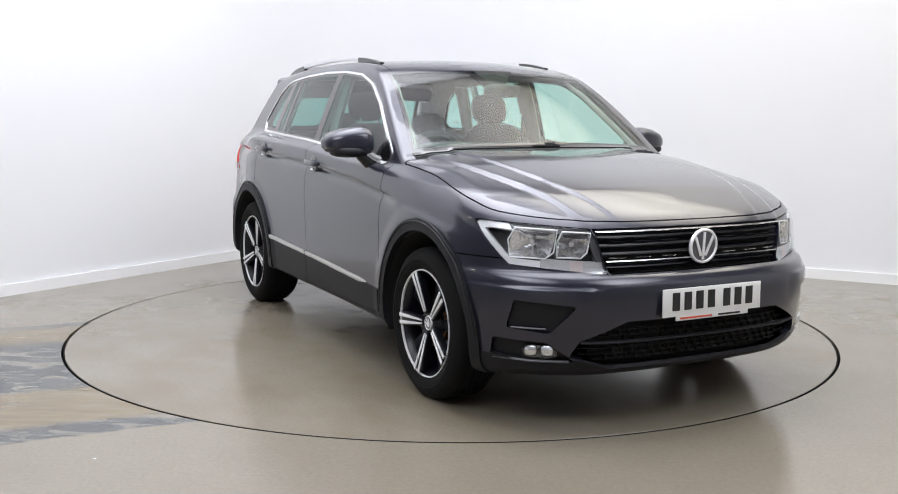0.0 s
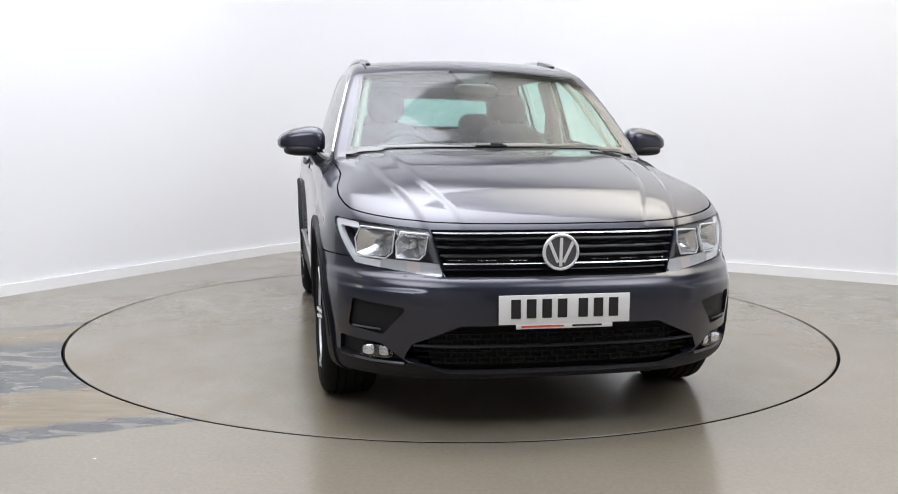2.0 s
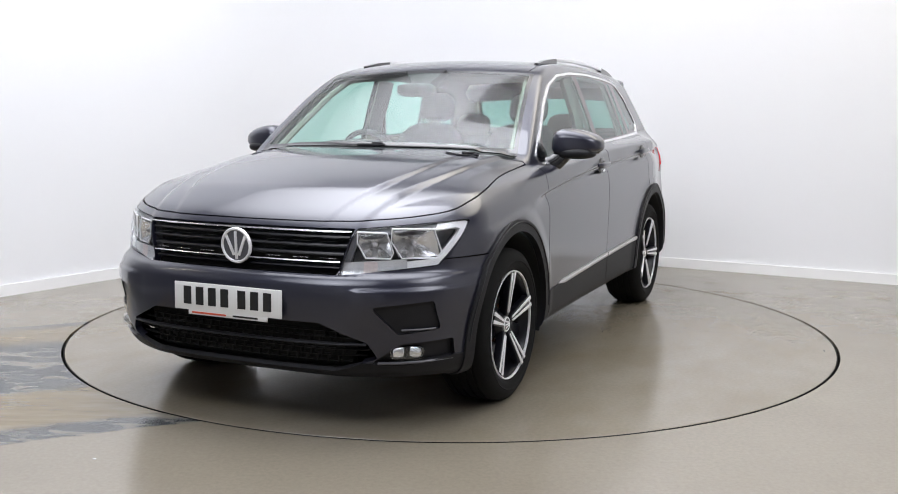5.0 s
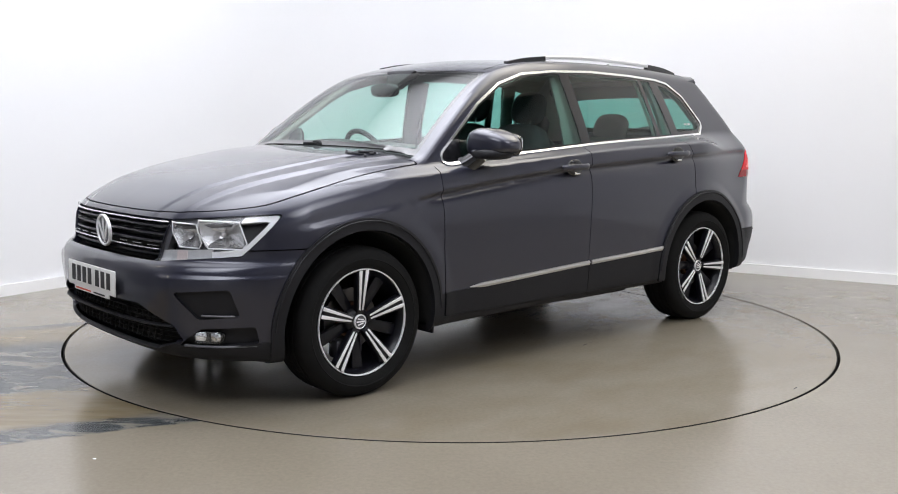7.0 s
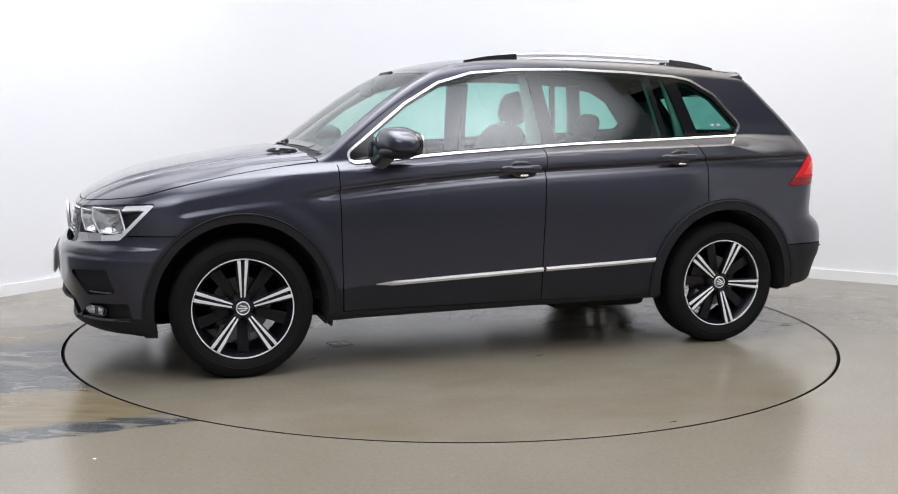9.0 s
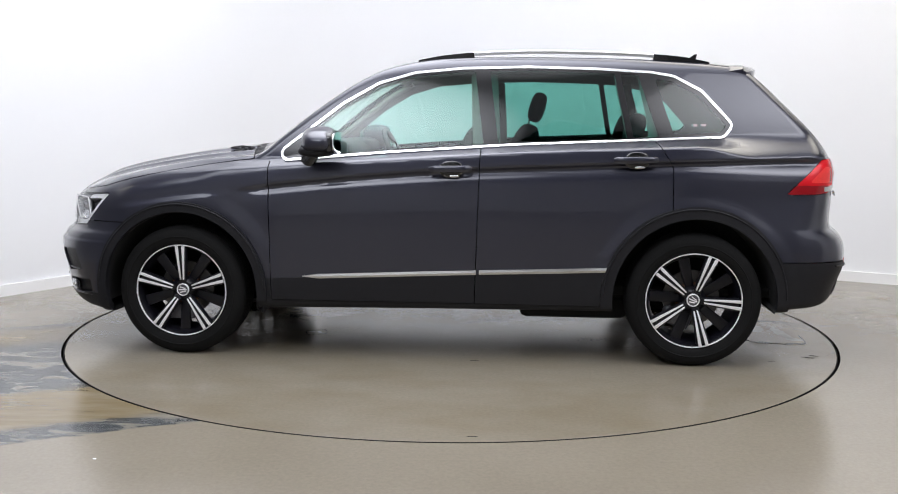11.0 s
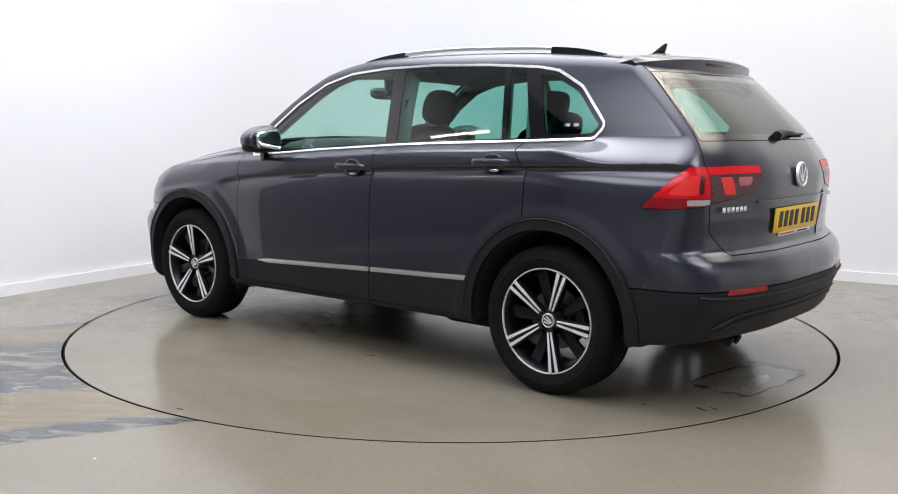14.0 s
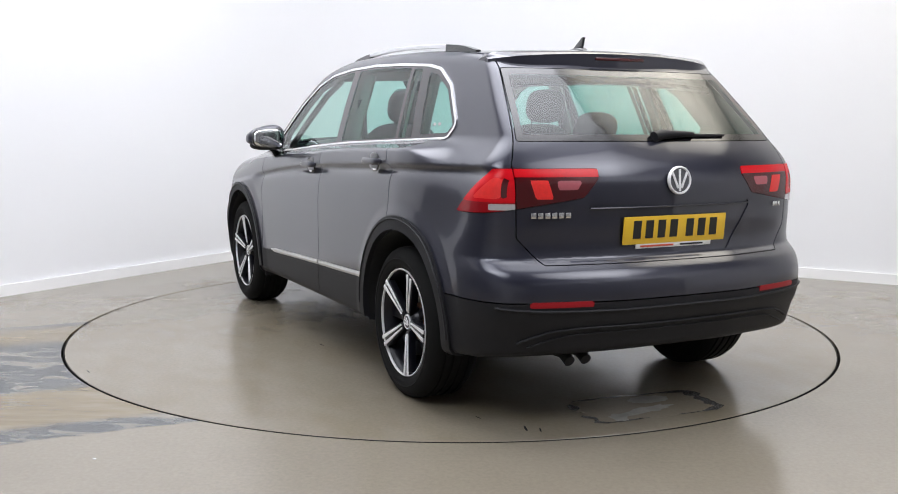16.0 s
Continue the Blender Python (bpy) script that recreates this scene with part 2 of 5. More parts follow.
def prism(points, depth, m=None, bevel=0.0, bm=None):
    """Extrudes a flat outline (x, y) by depth along z."""
    own = bmesh.new()
    f = own.faces.new([own.verts.new((x, y, 0)) for x, y in points])
    r = bmesh.ops.extrude_face_region(own, geom=[f])
    bmesh.ops.translate(own, vec=(0, 0, depth), verts=[v for v in r["geom"] if isinstance(v, bmesh.types.BMVert)])
    bmesh.ops.recalc_face_normals(own, faces=own.faces)
    if bevel:
        bmesh.ops.bevel(own, geom=list(own.edges), offset=bevel, segments=2, affect="EDGES", profile=0.5)
    if m is not None:
        own.transform(m)
    return own


def sweep(path, section, closed=False, scale=None, up=(0, 0, 1)):
    """Carries a closed section of (side, up) along a path."""
    bm = bmesh.new()
    pts = [Vector(p) for p in path]
    rings = []
    n = len(pts)
    for i, p in enumerate(pts):
        a = pts[(i - 1) % n] if closed or i else p
        b = pts[(i + 1) % n] if closed or i < n - 1 else p
        t = (b - a).normalized()
        s = t.cross(Vector(up)).normalized()
        u = s.cross(t)
        k = scale[i] if scale else 1
        rings.append([bm.verts.new(p + s * x * k + u * y * k) for x, y in section])
    for a, b in zip(rings, rings[1:] + ([rings[0]] if closed else [])):
        for i in range(len(section)):
            j = (i + 1) % len(section)
            bm.faces.new((a[i], a[j], b[j], b[i]))
    if not closed:
        bm.faces.new(rings[0][::-1])
        bm.faces.new(rings[-1])
    bmesh.ops.recalc_face_normals(bm, faces=bm.faces)
    return bm


def circle(r, n=10, rz=None):
    return [(r * math.cos(2 * math.pi * i / n), (rz or r) * math.sin(2 * math.pi * i / n)) for i in range(n)]


def blob(size, power=2.6, seg=28, rings=16, m=None, shape=None):
    """A rounded block: a superellipsoid of that full size, reshaped by shape(v)."""
    bm = bmesh.new()
    bmesh.ops.create_uvsphere(bm, u_segments=seg, v_segments=rings, radius=1)
    for v in bm.verts:
        d = v.co.normalized()
        k = sum(abs(c) ** power for c in d) ** (-1 / power)
        v.co = Vector((d.x * k * size[0] / 2, d.y * k * size[1] / 2, d.z * k * size[2] / 2))
        if shape:
            v.co = Vector(shape(v.co))
    if m is not None:
        bm.transform(m)
    return bm


# ---- studio: floor, table, walls, ceiling ----
R_TABLE, R_HOLE = 2.229, 2.2455


def wall_path(inset):
    """The studio's walls in plan, with a coved corner behind the table."""
    corner, a, b = Vector((-1.05, 4.07)), Vector((-0.545, -0.838)).normalized(), Vector((0.877, -0.480)).normalized()
    r = 1.35
    pts = [corner + a * 12.5]
    p0, p1 = corner + a * r, corner + b * r
    for i in range(25):
        s = i / 24
        pts.append(p0 * (1 - s) ** 2 + corner * 2 * s * (1 - s) + p1 * s * s)
    pts.append(corner + b * 10.5)
    pts.append(corner + b * 10.5 + a * 12.5)
    c = sum(pts, Vector((0, 0))) / len(pts)
    n = len(pts)
    out = []
    for i, p in enumerate(pts):
        e0, e1 = (p - pts[i - 1]).normalized(), (pts[(i + 1) % n] - p).normalized()
        n0, n1 = Vector((e0.y, -e0.x)), Vector((e1.y, -e1.x))
        k = (n0 + n1).normalized()
        out.append(p + k * inset / max(0.4, k.dot(n0)))
    return out


def band(name, inner, outer, z0, z1, material, label, category):
    bm = bmesh.new()
    n = len(inner)
    ring = [[bm.verts.new((p.x, p.y, z)) for p in path] for path, z in ((inner, z0), (inner, z1), (outer, z1), (outer, z0))]
    for k in range(4):
        a, b = ring[k], ring[(k + 1) % 4]
        for i in range(n):
            j = (i + 1) % n
            bm.faces.new((a[i], a[j], b[j], b[i]))
    bmesh.ops.recalc_face_normals(bm, faces=bm.faces)
    return tagged(part(name, bm, material), label, category, kind="structure")


band("wall", wall_path(0), wall_path(-0.2), -0.002, CEIL, M_WALL, "smooth white studio wall with a coved corner", "wall")
band("baseboard", wall_path(0.022), wall_path(0.002), 0.0, 0.082, M_SKIRT, "white painted skirting board along the studio wall", "skirting")
# the bay's lack of light is put into these greys, for the car's reflections
M_BAY_SHADE_PALE = mat("bay_shade_pale", (0.46, 0.456, 0.46), 0.7, var=0.2, scale=3, bump=0.1, bscale=30)
M_BAY_SHADE = mat("bay_shade_dark", (0.19, 0.19, 0.20), 0.7, var=0.2, scale=3, bump=0.1, bscale=30)
tagged(part("bay_floor_shade", prism([(-3.80, -0.25), (-7.70, -6.30), (-3.62, -8.60), (-3.30, -6.0)], 0.004), M_BAY_SHADE, smooth=False), "dark-coloured sheet standing for the drive-in bay's unlit floor", "floor", kind="structure")
# added panels out of view, darkening what the car's flank mirrors
for cx, cy, a, ln, m in ((-5.80, -3.30, 57, 7.2, M_BAY_SHADE), (-5.58, -7.60, -28.7, 4.6, M_BAY_SHADE_PALE)):
    tagged(part("wall_bay_shade", box((ln, 0.04, 2.6), pose(cx, cy, 1.30, 0, 0, a), 0.004), m), "unseen panel coloured dark for the drive-in bay's shade", "wall", kind="structure")
# grey panel added behind the camera so the car's right-hand reflections turn darker
M_REAR_DIM = mat("rear_dimming_grey", (0.26, 0.258, 0.262), 0.7, var=0.2, scale=3, bump=0.1, bscale=30)
tagged(part("wall_rear_dimmer", box((7.4, 0.04, 2.7), pose(3.90, -7.39, 1.35, 0, 0, 57), 0.004), M_REAR_DIM), "unseen grey panel dimming the rear wall's reflection in the car", "wall", kind="structure")
bm = bmesh.new()
bm.faces.new([bm.verts.new((p.x, p.y, CEIL)) for p in wall_path(-0.1)])
bmesh.ops.solidify(bm, geom=list(bm.faces), thickness=0.1)
tagged(part("ceiling", bm, M_WALL, smooth=False), "plain white studio ceiling", "ceiling", kind="structure")

bm = bmesh.new()
outer = wall_path(-0.1)
ringv = [bm.verts.new((R_HOLE * math.cos(a), R_HOLE * math.sin(a), 0)) for a in np.linspace(0, 2 * math.pi, 160, endpoint=False)]
low = [bm.verts.new((v.co.x, v.co.y, -0.1)) for v in ringv]
far = [bm.verts.new((p.x, p.y, 0)) for p in outer]
edges = [bm.edges.new((q[i], q[(i + 1) % len(q)])) for q in (ringv, far) for i in range(len(q))]
bmesh.ops.triangle_fill(bm, use_beauty=True, edges=edges)
for i in range(160):
    bm.faces.new((ringv[i], ringv[(i + 1) % 160], low[(i + 1) % 160], low[i]))
bmesh.ops.recalc_face_normals(bm, faces=bm.faces)
for f in bm.faces:
    if abs(f.normal.z) > 0.5 and f.normal.z < 0:
        f.normal_flip()
tagged(part("floor", bm, M_FLOOR, smooth=False), "grey painted concrete studio floor with a worn bare strip", "floor", kind="structure")
bm = lathe([(2.4, -0.14), (2.4, -0.1), (0, -0.1)], 64)
tagged(part("pit_floor", bm, M_PIT), "dark steel pit under the turntable", "pit", kind="structure")

turntable = tagged(new("turntable"), "round grey painted turntable flush with the studio floor", "turntable")
part("deck", lathe([(0, -0.09), (R_TABLE, -0.09), (R_TABLE, -0.003), (R_TABLE - 0.003, 0.0), (0, 0.0)], 160), M_TABLE, turntable)
part("rim_angle", lathe([(R_TABLE + 0.001, -0.06), (R_TABLE + 0.005, -0.06), (R_TABLE + 0.005, -0.0008), (R_TABLE + 0.001, -0.0008)], 160, close=True), M_PIT, turntable, "dark steel edge of the turntable")

# tube lamp over the drive-in bay
lamp = tagged(new("tube_lamp"), "bare warm fluorescent tube hung over the drive-in bay", "ceiling light")
lamp.matrix_basis = pose(-4.12, -1.70, 3.30, 0, 0, -28)
part("tube", lathe([(0.0, -0.50), (0.022, -0.50), (0.022, 0.50), (0.0, 0.50)], 16, pose(0, 0, 0, 0, 90, 0)), M_TUBE, lamp, "glowing warm tube")
part("batten", box((1.06, 0.06, 0.05), pose(0, 0, 0.052), 0.006), M_SKIRT, lamp)
for d in (-0.4, 0.4):
    part("hanger", lathe([(0.005, 0.07), (0.005, CEIL - 3.302)], 8, pose(d, 0, 0)), M_SKIRT, lamp)

# ---- the car's skin: one smooth surface, from which the panels are cut ----


def curve(*pairs):
    """A smooth curve through (place, value) pairs (cubic Hermite)."""
    xs, ys = np.array([p[0] for p in pairs], float), np.array([p[1] for p in pairs], float)
    sl = np.diff(ys) / np.diff(xs)
    m = np.r_[sl[0], np.where(sl[1:] * sl[:-1] > 0, 2 * sl[1:] * sl[:-1] / (sl[1:] + sl[:-1] + 1e-12), 0) * 0.5 + 0.25 * (sl[1:] + sl[:-1]), sl[-1]]

    def at(x):
        x = np.asarray(x, float)
        c = np.clip(x, xs[0], xs[-1])
        i = np.clip(np.searchsorted(xs, c) - 1, 0, len(xs) - 2)
        h = xs[i + 1] - xs[i]
        t = (c - xs[i]) / h
        v = ys[i] * (1 + 2 * t) * (1 - t) ** 2 + h * m[i] * t * (1 - t) ** 2 + ys[i + 1] * t * t * (3 - 2 * t) - h * m[i + 1] * t * t * (1 - t)
        return v + (x - c) * np.where(x < c, sl[0], sl[-1])
    return at


def smax(a, b, k):
    h = np.clip(0.5 + 0.5 * (a - b) / k, 0, 1)
    return b + (a - b) * h + k * h * (1 - h)


def step(x, w):
    t = np.clip(x / w + 0.5, 0, 1)
    return t * t * (3 - 2 * t)


AXLE_F, AXLE_R, HUB_Z = 1.3425, -1.3465, 0.343
PLAN = curve((-2.3, 0.82), (-1.9, 0.868), (-1.34, 0.895), (-0.7, 0.893), (0.0, 0.893), (0.7, 0.898), (1.34, 0.903), (1.75, 0.895), (2.0, 0.878), (2.3, 0.84))
FLANK = curve((0.2, -0.045), (0.30, -0.014), (0.45, -0.004), (0.6, 0.0), (0.8, 0.003), (0.9, 0.0), (1.0, -0.004))
CREASE = curve((-2.1, 1.062), (-1.23, 1.040), (-0.73, 1.019), (-0.07, 0.988), (0.37, 0.955), (0.84, 0.905), (1.1, 0.87))
BELT = curve((-2.0, 1.168), (-1.5, 1.163), (-1.14, 1.150), (-0.44, 1.122), (0.2, 1.080), (0.81, 1.040), (1.1, 1.02))
GREEN = curve((-2.1, 0.715), (-1.5, 0.752), (-1.0, 0.785), (-0.4, 0.803), (0.2, 0.807), (0.8, 0.800), (1.1, 0.785))
RIDGE_IN = curve((1.0, 0.555), (1.5, 0.520), (1.75, 0.482), (2.0, 0.40), (2.2, 0.35))
RIDGE_OUT = curve((1.0, 0.685), (1.5, 0.640), (1.7, 0.605), (1.95, 0.545), (2.2, 0.49))
BONNET = curve((1.0, 1.092), (1.29, 1.062), (1.46, 1.036), (1.62, 1.007), (1.78, 0.971), (1.94, 0.921), (2.08, 0.862), (2.14, 0.825), (2.2, 0.76))
ROOF = curve((-2.0, 1.505), (-1.6, 1.557), (-1.3, 1.584), (-0.8, 1.607), (-0.3, 1.611), (0.0, 1.602), (0.143, 1.587), (0.341, 1.542), (0.477, 1.480), (0.615, 1.396), (0.83, 1.244), (1.0, 1.112), (1.15, 0.99))
NOSE = curve((0.18, 2.03), (0.24, 2.12), (0.30, 2.17), (0.40, 2.195), (0.50, 2.208), (0.60, 2.205), (0.635, 2.185), (0.66, 2.150), (0.72, 2.142), (0.80, 2.128), (0.86, 2.085), (0.95, 1.95))
NOSE_PLAN = curve((0.0, 0.0), (0.26, 0.008), (0.46, 0.035), (0.6, 0.090), (0.7, 0.155), (0.8, 0.255), (0.88, 0.40), (0.95, 0.60))
TAIL = curve((0.2, -2.06), (0.30, -2.15), (0.42, -2.195), (0.50, -2.228), (0.57, -2.232), (0.62, -2.226), (0.662, -2.206), (0.692, -2.176), (0.715, -2.152), (0.85, -2.150), (1.0, -2.152), (1.064, -2.132), (1.156, -2.072), (1.387, -1.838), (1.5, -1.715), (1.62, -1.58))
TAIL_PLAN = curve((0.0, 0.0), (0.26, 0.006), (0.44, 0.034), (0.6, 0.070), (0.71, 0.108), (0.78, 0.150), (0.83, 0.215), (0.88, 0.34), (0.95, 0.60))
UNDER = curve((-2.3, 0.335), (-1.9, 0.305), (-1.5, 0.285), (-0.9, 0.275), (0.8, 0.255), (1.6, 0.228), (2.0, 0.220), (2.3, 0.24))


def skin(x, y, z):
    """Negative inside the car's body. x ahead, y to its left, z up."""
    a = np.abs(y)
    plan = PLAN(x)
    rf, rr = np.hypot(x - AXLE_F, z - HUB_Z), np.hypot(x - AXLE_R, z - HUB_Z)
    flare = 0.008 * (step(0.530 - rf, 0.085) * step(rf - 0.2, 0.3) + step(0.510 - rr, 0.085) * step(rr - 0.2, 0.3))
    zc, zb = CREASE(x), BELT(x)
    on = step(0.98 - x, 0.25) * step(x + 1.98, 0.2)
    pinch = (0.042 * step(z - 0.74, 0.30) + 0.034 * step(z - 1.04, 0.20)) * step(-x - 1.58, 0.60)
    low = plan + FLANK(z) + flare - pinch - on * 0.036 * np.exp(-np.maximum(zc - z, 0) / 0.034)
    up = np.clip(z - zc, 0, 0.16)
    ledge = plan - pinch - 0.004 - 0.05 * up - 1.6 * up ** 2
    s = step(z - zc, 0.040 + 0.004 * step(-x - 1.40, 0.25))
    body = low * (1 - s) + ledge * s
    house = GREEN(x) - 0.30 * (z - 1.1) - 0.14 * (z - 1.1) ** 2
    soft = 0.09 * step(-x - 1.50, 0.35)
    g = step(z - zb + 0.012 + 0.3 * soft, 0.05 + soft)
    width = body * (1 - g) + np.minimum(house, body) * g
    side = a - width
    q = np.clip(a, 0, 0.95)
    bon = BONNET(x + 0.10 * (q / 0.8) ** 2) - 0.030 * (q / 0.8) ** 4 + 0.011 * step(RIDGE_IN(x) - q, 0.030) + 0.014 * step(RIDGE_OUT(x) - q, 0.035)
    top = ROOF(x + 0.075 * (q / 0.75) ** 2) - 0.026 * (q / 0.62) ** 2
    roof = z - smax(bon, top, 0.03)
    roof = roof * 0.75
    lip = 0.013 * step(0.597 - z, 0.018) * step(z - 0.49, 0.12) * step(q - 0.54, 0.12)
    front = x - (NOSE(z) - NOSE_PLAN(q) + lip)
    rear = (TAIL(z) + TAIL_PLAN(q)) - x
    f = smax(side, roof, 0.022 + 0.018 * step(0.20 - x, 0.35) + 0.053 * step(x - 1.15, 0.3))
    f = smax(f, front * 0.8, 0.05)
    f = smax(f, rear * 0.8, 0.045)
    return smax(f, UNDER(x) - z, 0.04)


def slope(p, e=0.003):
    g = np.empty_like(p)
    for i in range(3):
        d = np.zeros(3)
        d[i] = e
        g[:, i] = (skin(*(p + d).T) - skin(*(p - d).T)) / (2 * e)
    return g


def nets(lo, hi, h):
    """Meshes the zero surface of skin() by surface nets, then draws the points onto it."""
    ax = [np.arange(a, b, h) for a, b in zip(lo, hi)]
    ax[1] = (np.arange(-math.ceil(hi[1] / h), math.ceil(hi[1] / h)) + 0.5) * h
    v = skin(ax[0][:, None, None], ax[1][None, :, None], ax[2][None, None, :])
    v = np.broadcast_to(v, [len(a) for a in ax])
    s = v < 0
    n = [k - 1 for k in v.shape]
    cnt = sum(s[i:n[0] + i, j:n[1] + j, k:n[2] + k].astype(np.int8) for i in (0, 1) for j in (0, 1) for k in (0, 1))
    act = np.argwhere((cnt > 0) & (cnt < 8))
    idx = -np.ones(n, int)
    idx[tuple(act.T)] = np.arange(len(act))
    acc, num = np.zeros((len(act), 3)), np.zeros(len(act))
    for axis in range(3):
        o1, o2 = [k for k in range(3) if k != axis]
        for i in (0, 1):
            for j in (0, 1):
                c0 = np.zeros(3, int)
                c0[o1], c0[o2] = i, j
                c1 = c0.copy()
                c1[axis] = 1
                a, b = v[tuple((act + c0).T)], v[tuple((act + c1).T)]
                k = (a < 0) != (b < 0)
                t = np.where(k, a / np.where(k, a - b, 1), 0)
                acc += np.where(k[:, None], c0 + t[:, None] * (c1 - c0), 0)
                num += k
    P = np.stack([ax[i][act[:, i]] for i in range(3)], 1) + acc / num[:, None] * h
    quads = []
    for axis in range(3):
        o1, o2 = [(1, 2), (2, 0), (0, 1)][axis]
        sl0, sl1 = [slice(None)] * 3, [slice(None)] * 3
        sl0[axis], sl1[axis] = slice(0, -1), slice(1, None)
        a, b = s[tuple(sl0)], s[tuple(sl1)]
        e = np.argwhere(a != b)
        e = e[(e[:, o1] > 0) & (e[:, o2] > 0) & (e[:, o1] < n[o1]) & (e[:, o2] < n[o2])]
        out = a[tuple(e.T)]
        u, w = np.zeros(3, int), np.zeros(3, int)
        u[o1], w[o2] = 1, 1
        q = np.stack([idx[tuple((e - d).T)] for d in (u + w, w, 0 * u, u)], 1)
        quads.append(np.where(out[:, None], q, q[:, ::-1]))
    Q = np.concatenate(quads)
    for _ in range(5):
        g = slope(P)
        st = skin(*P.T)[:, None] * g / np.maximum((g * g).sum(1, keepdims=True), 0.05)
        ln = np.linalg.norm(st, axis=1, keepdims=True)
        P = P - st * np.minimum(1, h * 0.6 / np.maximum(ln, 1e-9))
    g = slope(P, 0.004)
    N = g / np.linalg.norm(g, axis=1, keepdims=True)
    d02 = np.linalg.norm(P[Q[:, 0]] - P[Q[:, 2]], axis=1) < np.linalg.norm(P[Q[:, 1]] - P[Q[:, 3]], axis=1)
    T = np.where(d02[:, None, None], Q[:, [[0, 1, 2], [0, 2, 3]]], Q[:, [[0, 1, 3], [1, 2, 3]]]).reshape(-1, 3)
    return P, N, T


class Skin:
    def __init__(self, h):
        self.V, self.N, self.F = nets((-2.32, -0.99, 0.14), (2.32, 0.99, 1.68), h)
        self.L = np.array(["body"] * len(self.F), dtype="U24")

    def cut(self, sources, name, g):
        """Gives the part of the sources where g < 0 the new name, with a clean edge."""
        v = g(*self.V.T)
        v = np.where(np.abs(v) < 2e-4, 2e-4, v)
        sel = np.isin(self.L, sources)
        neg = v[self.F] < 0
        k = neg.sum(1)
        self.L[sel & (k == 3)] = name
        m = np.flatnonzero(sel & (k > 0) & (k < 3))
        if not len(m):
            return
        T, ng, old = self.F[m], neg[m], self.L[m]
        odd = np.where(k[m] == 1, np.argmax(ng, 1), np.argmin(ng, 1))
        r = np.arange(len(m))
        a, b, c = T[r, odd], T[r, (odd + 1) % 3], T[r, (odd + 2) % 3]
        e = np.sort(np.concatenate([np.stack([a, b], 1), np.stack([a, c], 1)]), 1)
        u, inv = np.unique(e, axis=0, return_inverse=True)
        inv = inv.ravel()
        t = (v[u[:, 0]] / (v[u[:, 0]] - v[u[:, 1]]))[:, None]
        base = len(self.V)
        self.V = np.concatenate([self.V, self.V[u[:, 0]] * (1 - t) + self.V[u[:, 1]] * t])
        nn = self.N[u[:, 0]] * (1 - t) + self.N[u[:, 1]] * t
        self.N = np.concatenate([self.N, nn / np.linalg.norm(nn, axis=1, keepdims=True)])
        ab, ac = base + inv[:len(m)], base + inv[len(m):]
        lone = np.where(k[m] == 1, name, old)
        rest = np.where(k[m] == 1, old, name)
        keep = np.ones(len(self.F), bool)
        keep[m] = False
        self.F = np.concatenate([self.F[keep], np.stack([a, ab, ac], 1), np.stack([ab, b, c], 1), np.stack([ab, c, ac], 1)])
        self.L = np.concatenate([self.L[keep], lone, rest, rest])

    def gap(self, sources, g, width=0.005):
        def even(x, y, z):
            p, n, e = np.stack([x, y, z], 1), self.N, 0.001
            d = np.stack([(g(*(p + e * k).T) - g(*(p - e * k).T)) / (2 * e) for k in np.eye(3)], 1)
            d = d - (d * n).sum(1, keepdims=True) * n
            return np.abs(g(x, y, z)) / np.clip(np.linalg.norm(d, axis=1), 0.2, 3) - width / 2
        self.cut(sources, "gap", even)

    def mesh(self, name, labels, material, parent, side=0, rim=0.018, push=0.0, label="", shell=None, where=None):
        """The faces with these names as one part; its edges turn inward by rim."""
        m = np.isin(self.L, labels)
        cy = self.V[self.F][:, :, 1].mean(1)
        if side:
            m &= cy * side > 0
        if where is not None:
            m &= where(*self.V[self.F].mean(1).T)
        F = self.F[m]
        if not len(F):
            return None
        used, inv = np.unique(F, return_inverse=True)
        F = inv.reshape(-1, 3)
        P, N = self.V[used] + self.N[used] * push, self.N[used]
        key, first, inverse, cnt = np.unique((P * 2e5).round().astype(np.int64), axis=0, return_index=True, return_inverse=True, return_counts=True)
        F = inverse.ravel()[F]
        P, N = P[first], N[first]
        F = F[(F[:, 0] != F[:, 1]) & (F[:, 1] != F[:, 2]) & (F[:, 0] != F[:, 2])]
        faces, normals, verts = [F], [N], [P]
        if rim:
            E = np.concatenate([F[:, [0, 1]], F[:, [1, 2]], F[:, [2, 0]]])
            _, i, c = np.unique(np.sort(E, 1), axis=0, return_index=True, return_counts=True)
            E = E[i[c == 1]]
            n0, ne = len(P), len(E)
            verts += [P[E[:, 0]], P[E[:, 1]], P[E[:, 1]] - N[E[:, 1]] * rim, P[E[:, 0]] - N[E[:, 0]] * rim]
            normals.append(np.zeros((4 * ne, 3)))
            k = n0 + np.arange(ne)
            faces += [np.stack([k + ne, k, k + 3 * ne], 1), np.stack([k + ne, k + 3 * ne, k + 2 * ne], 1)]
        V, F, N = np.concatenate(verts), np.concatenate(faces), np.concatenate(normals)
        me = bpy.data.meshes.new(name)
        me.vertices.add(len(V))
        me.vertices.foreach_set("co", V.ravel())
        me.loops.add(len(F) * 3)
        me.loops.foreach_set("vertex_index", F.ravel())
        me.polygons.add(len(F))
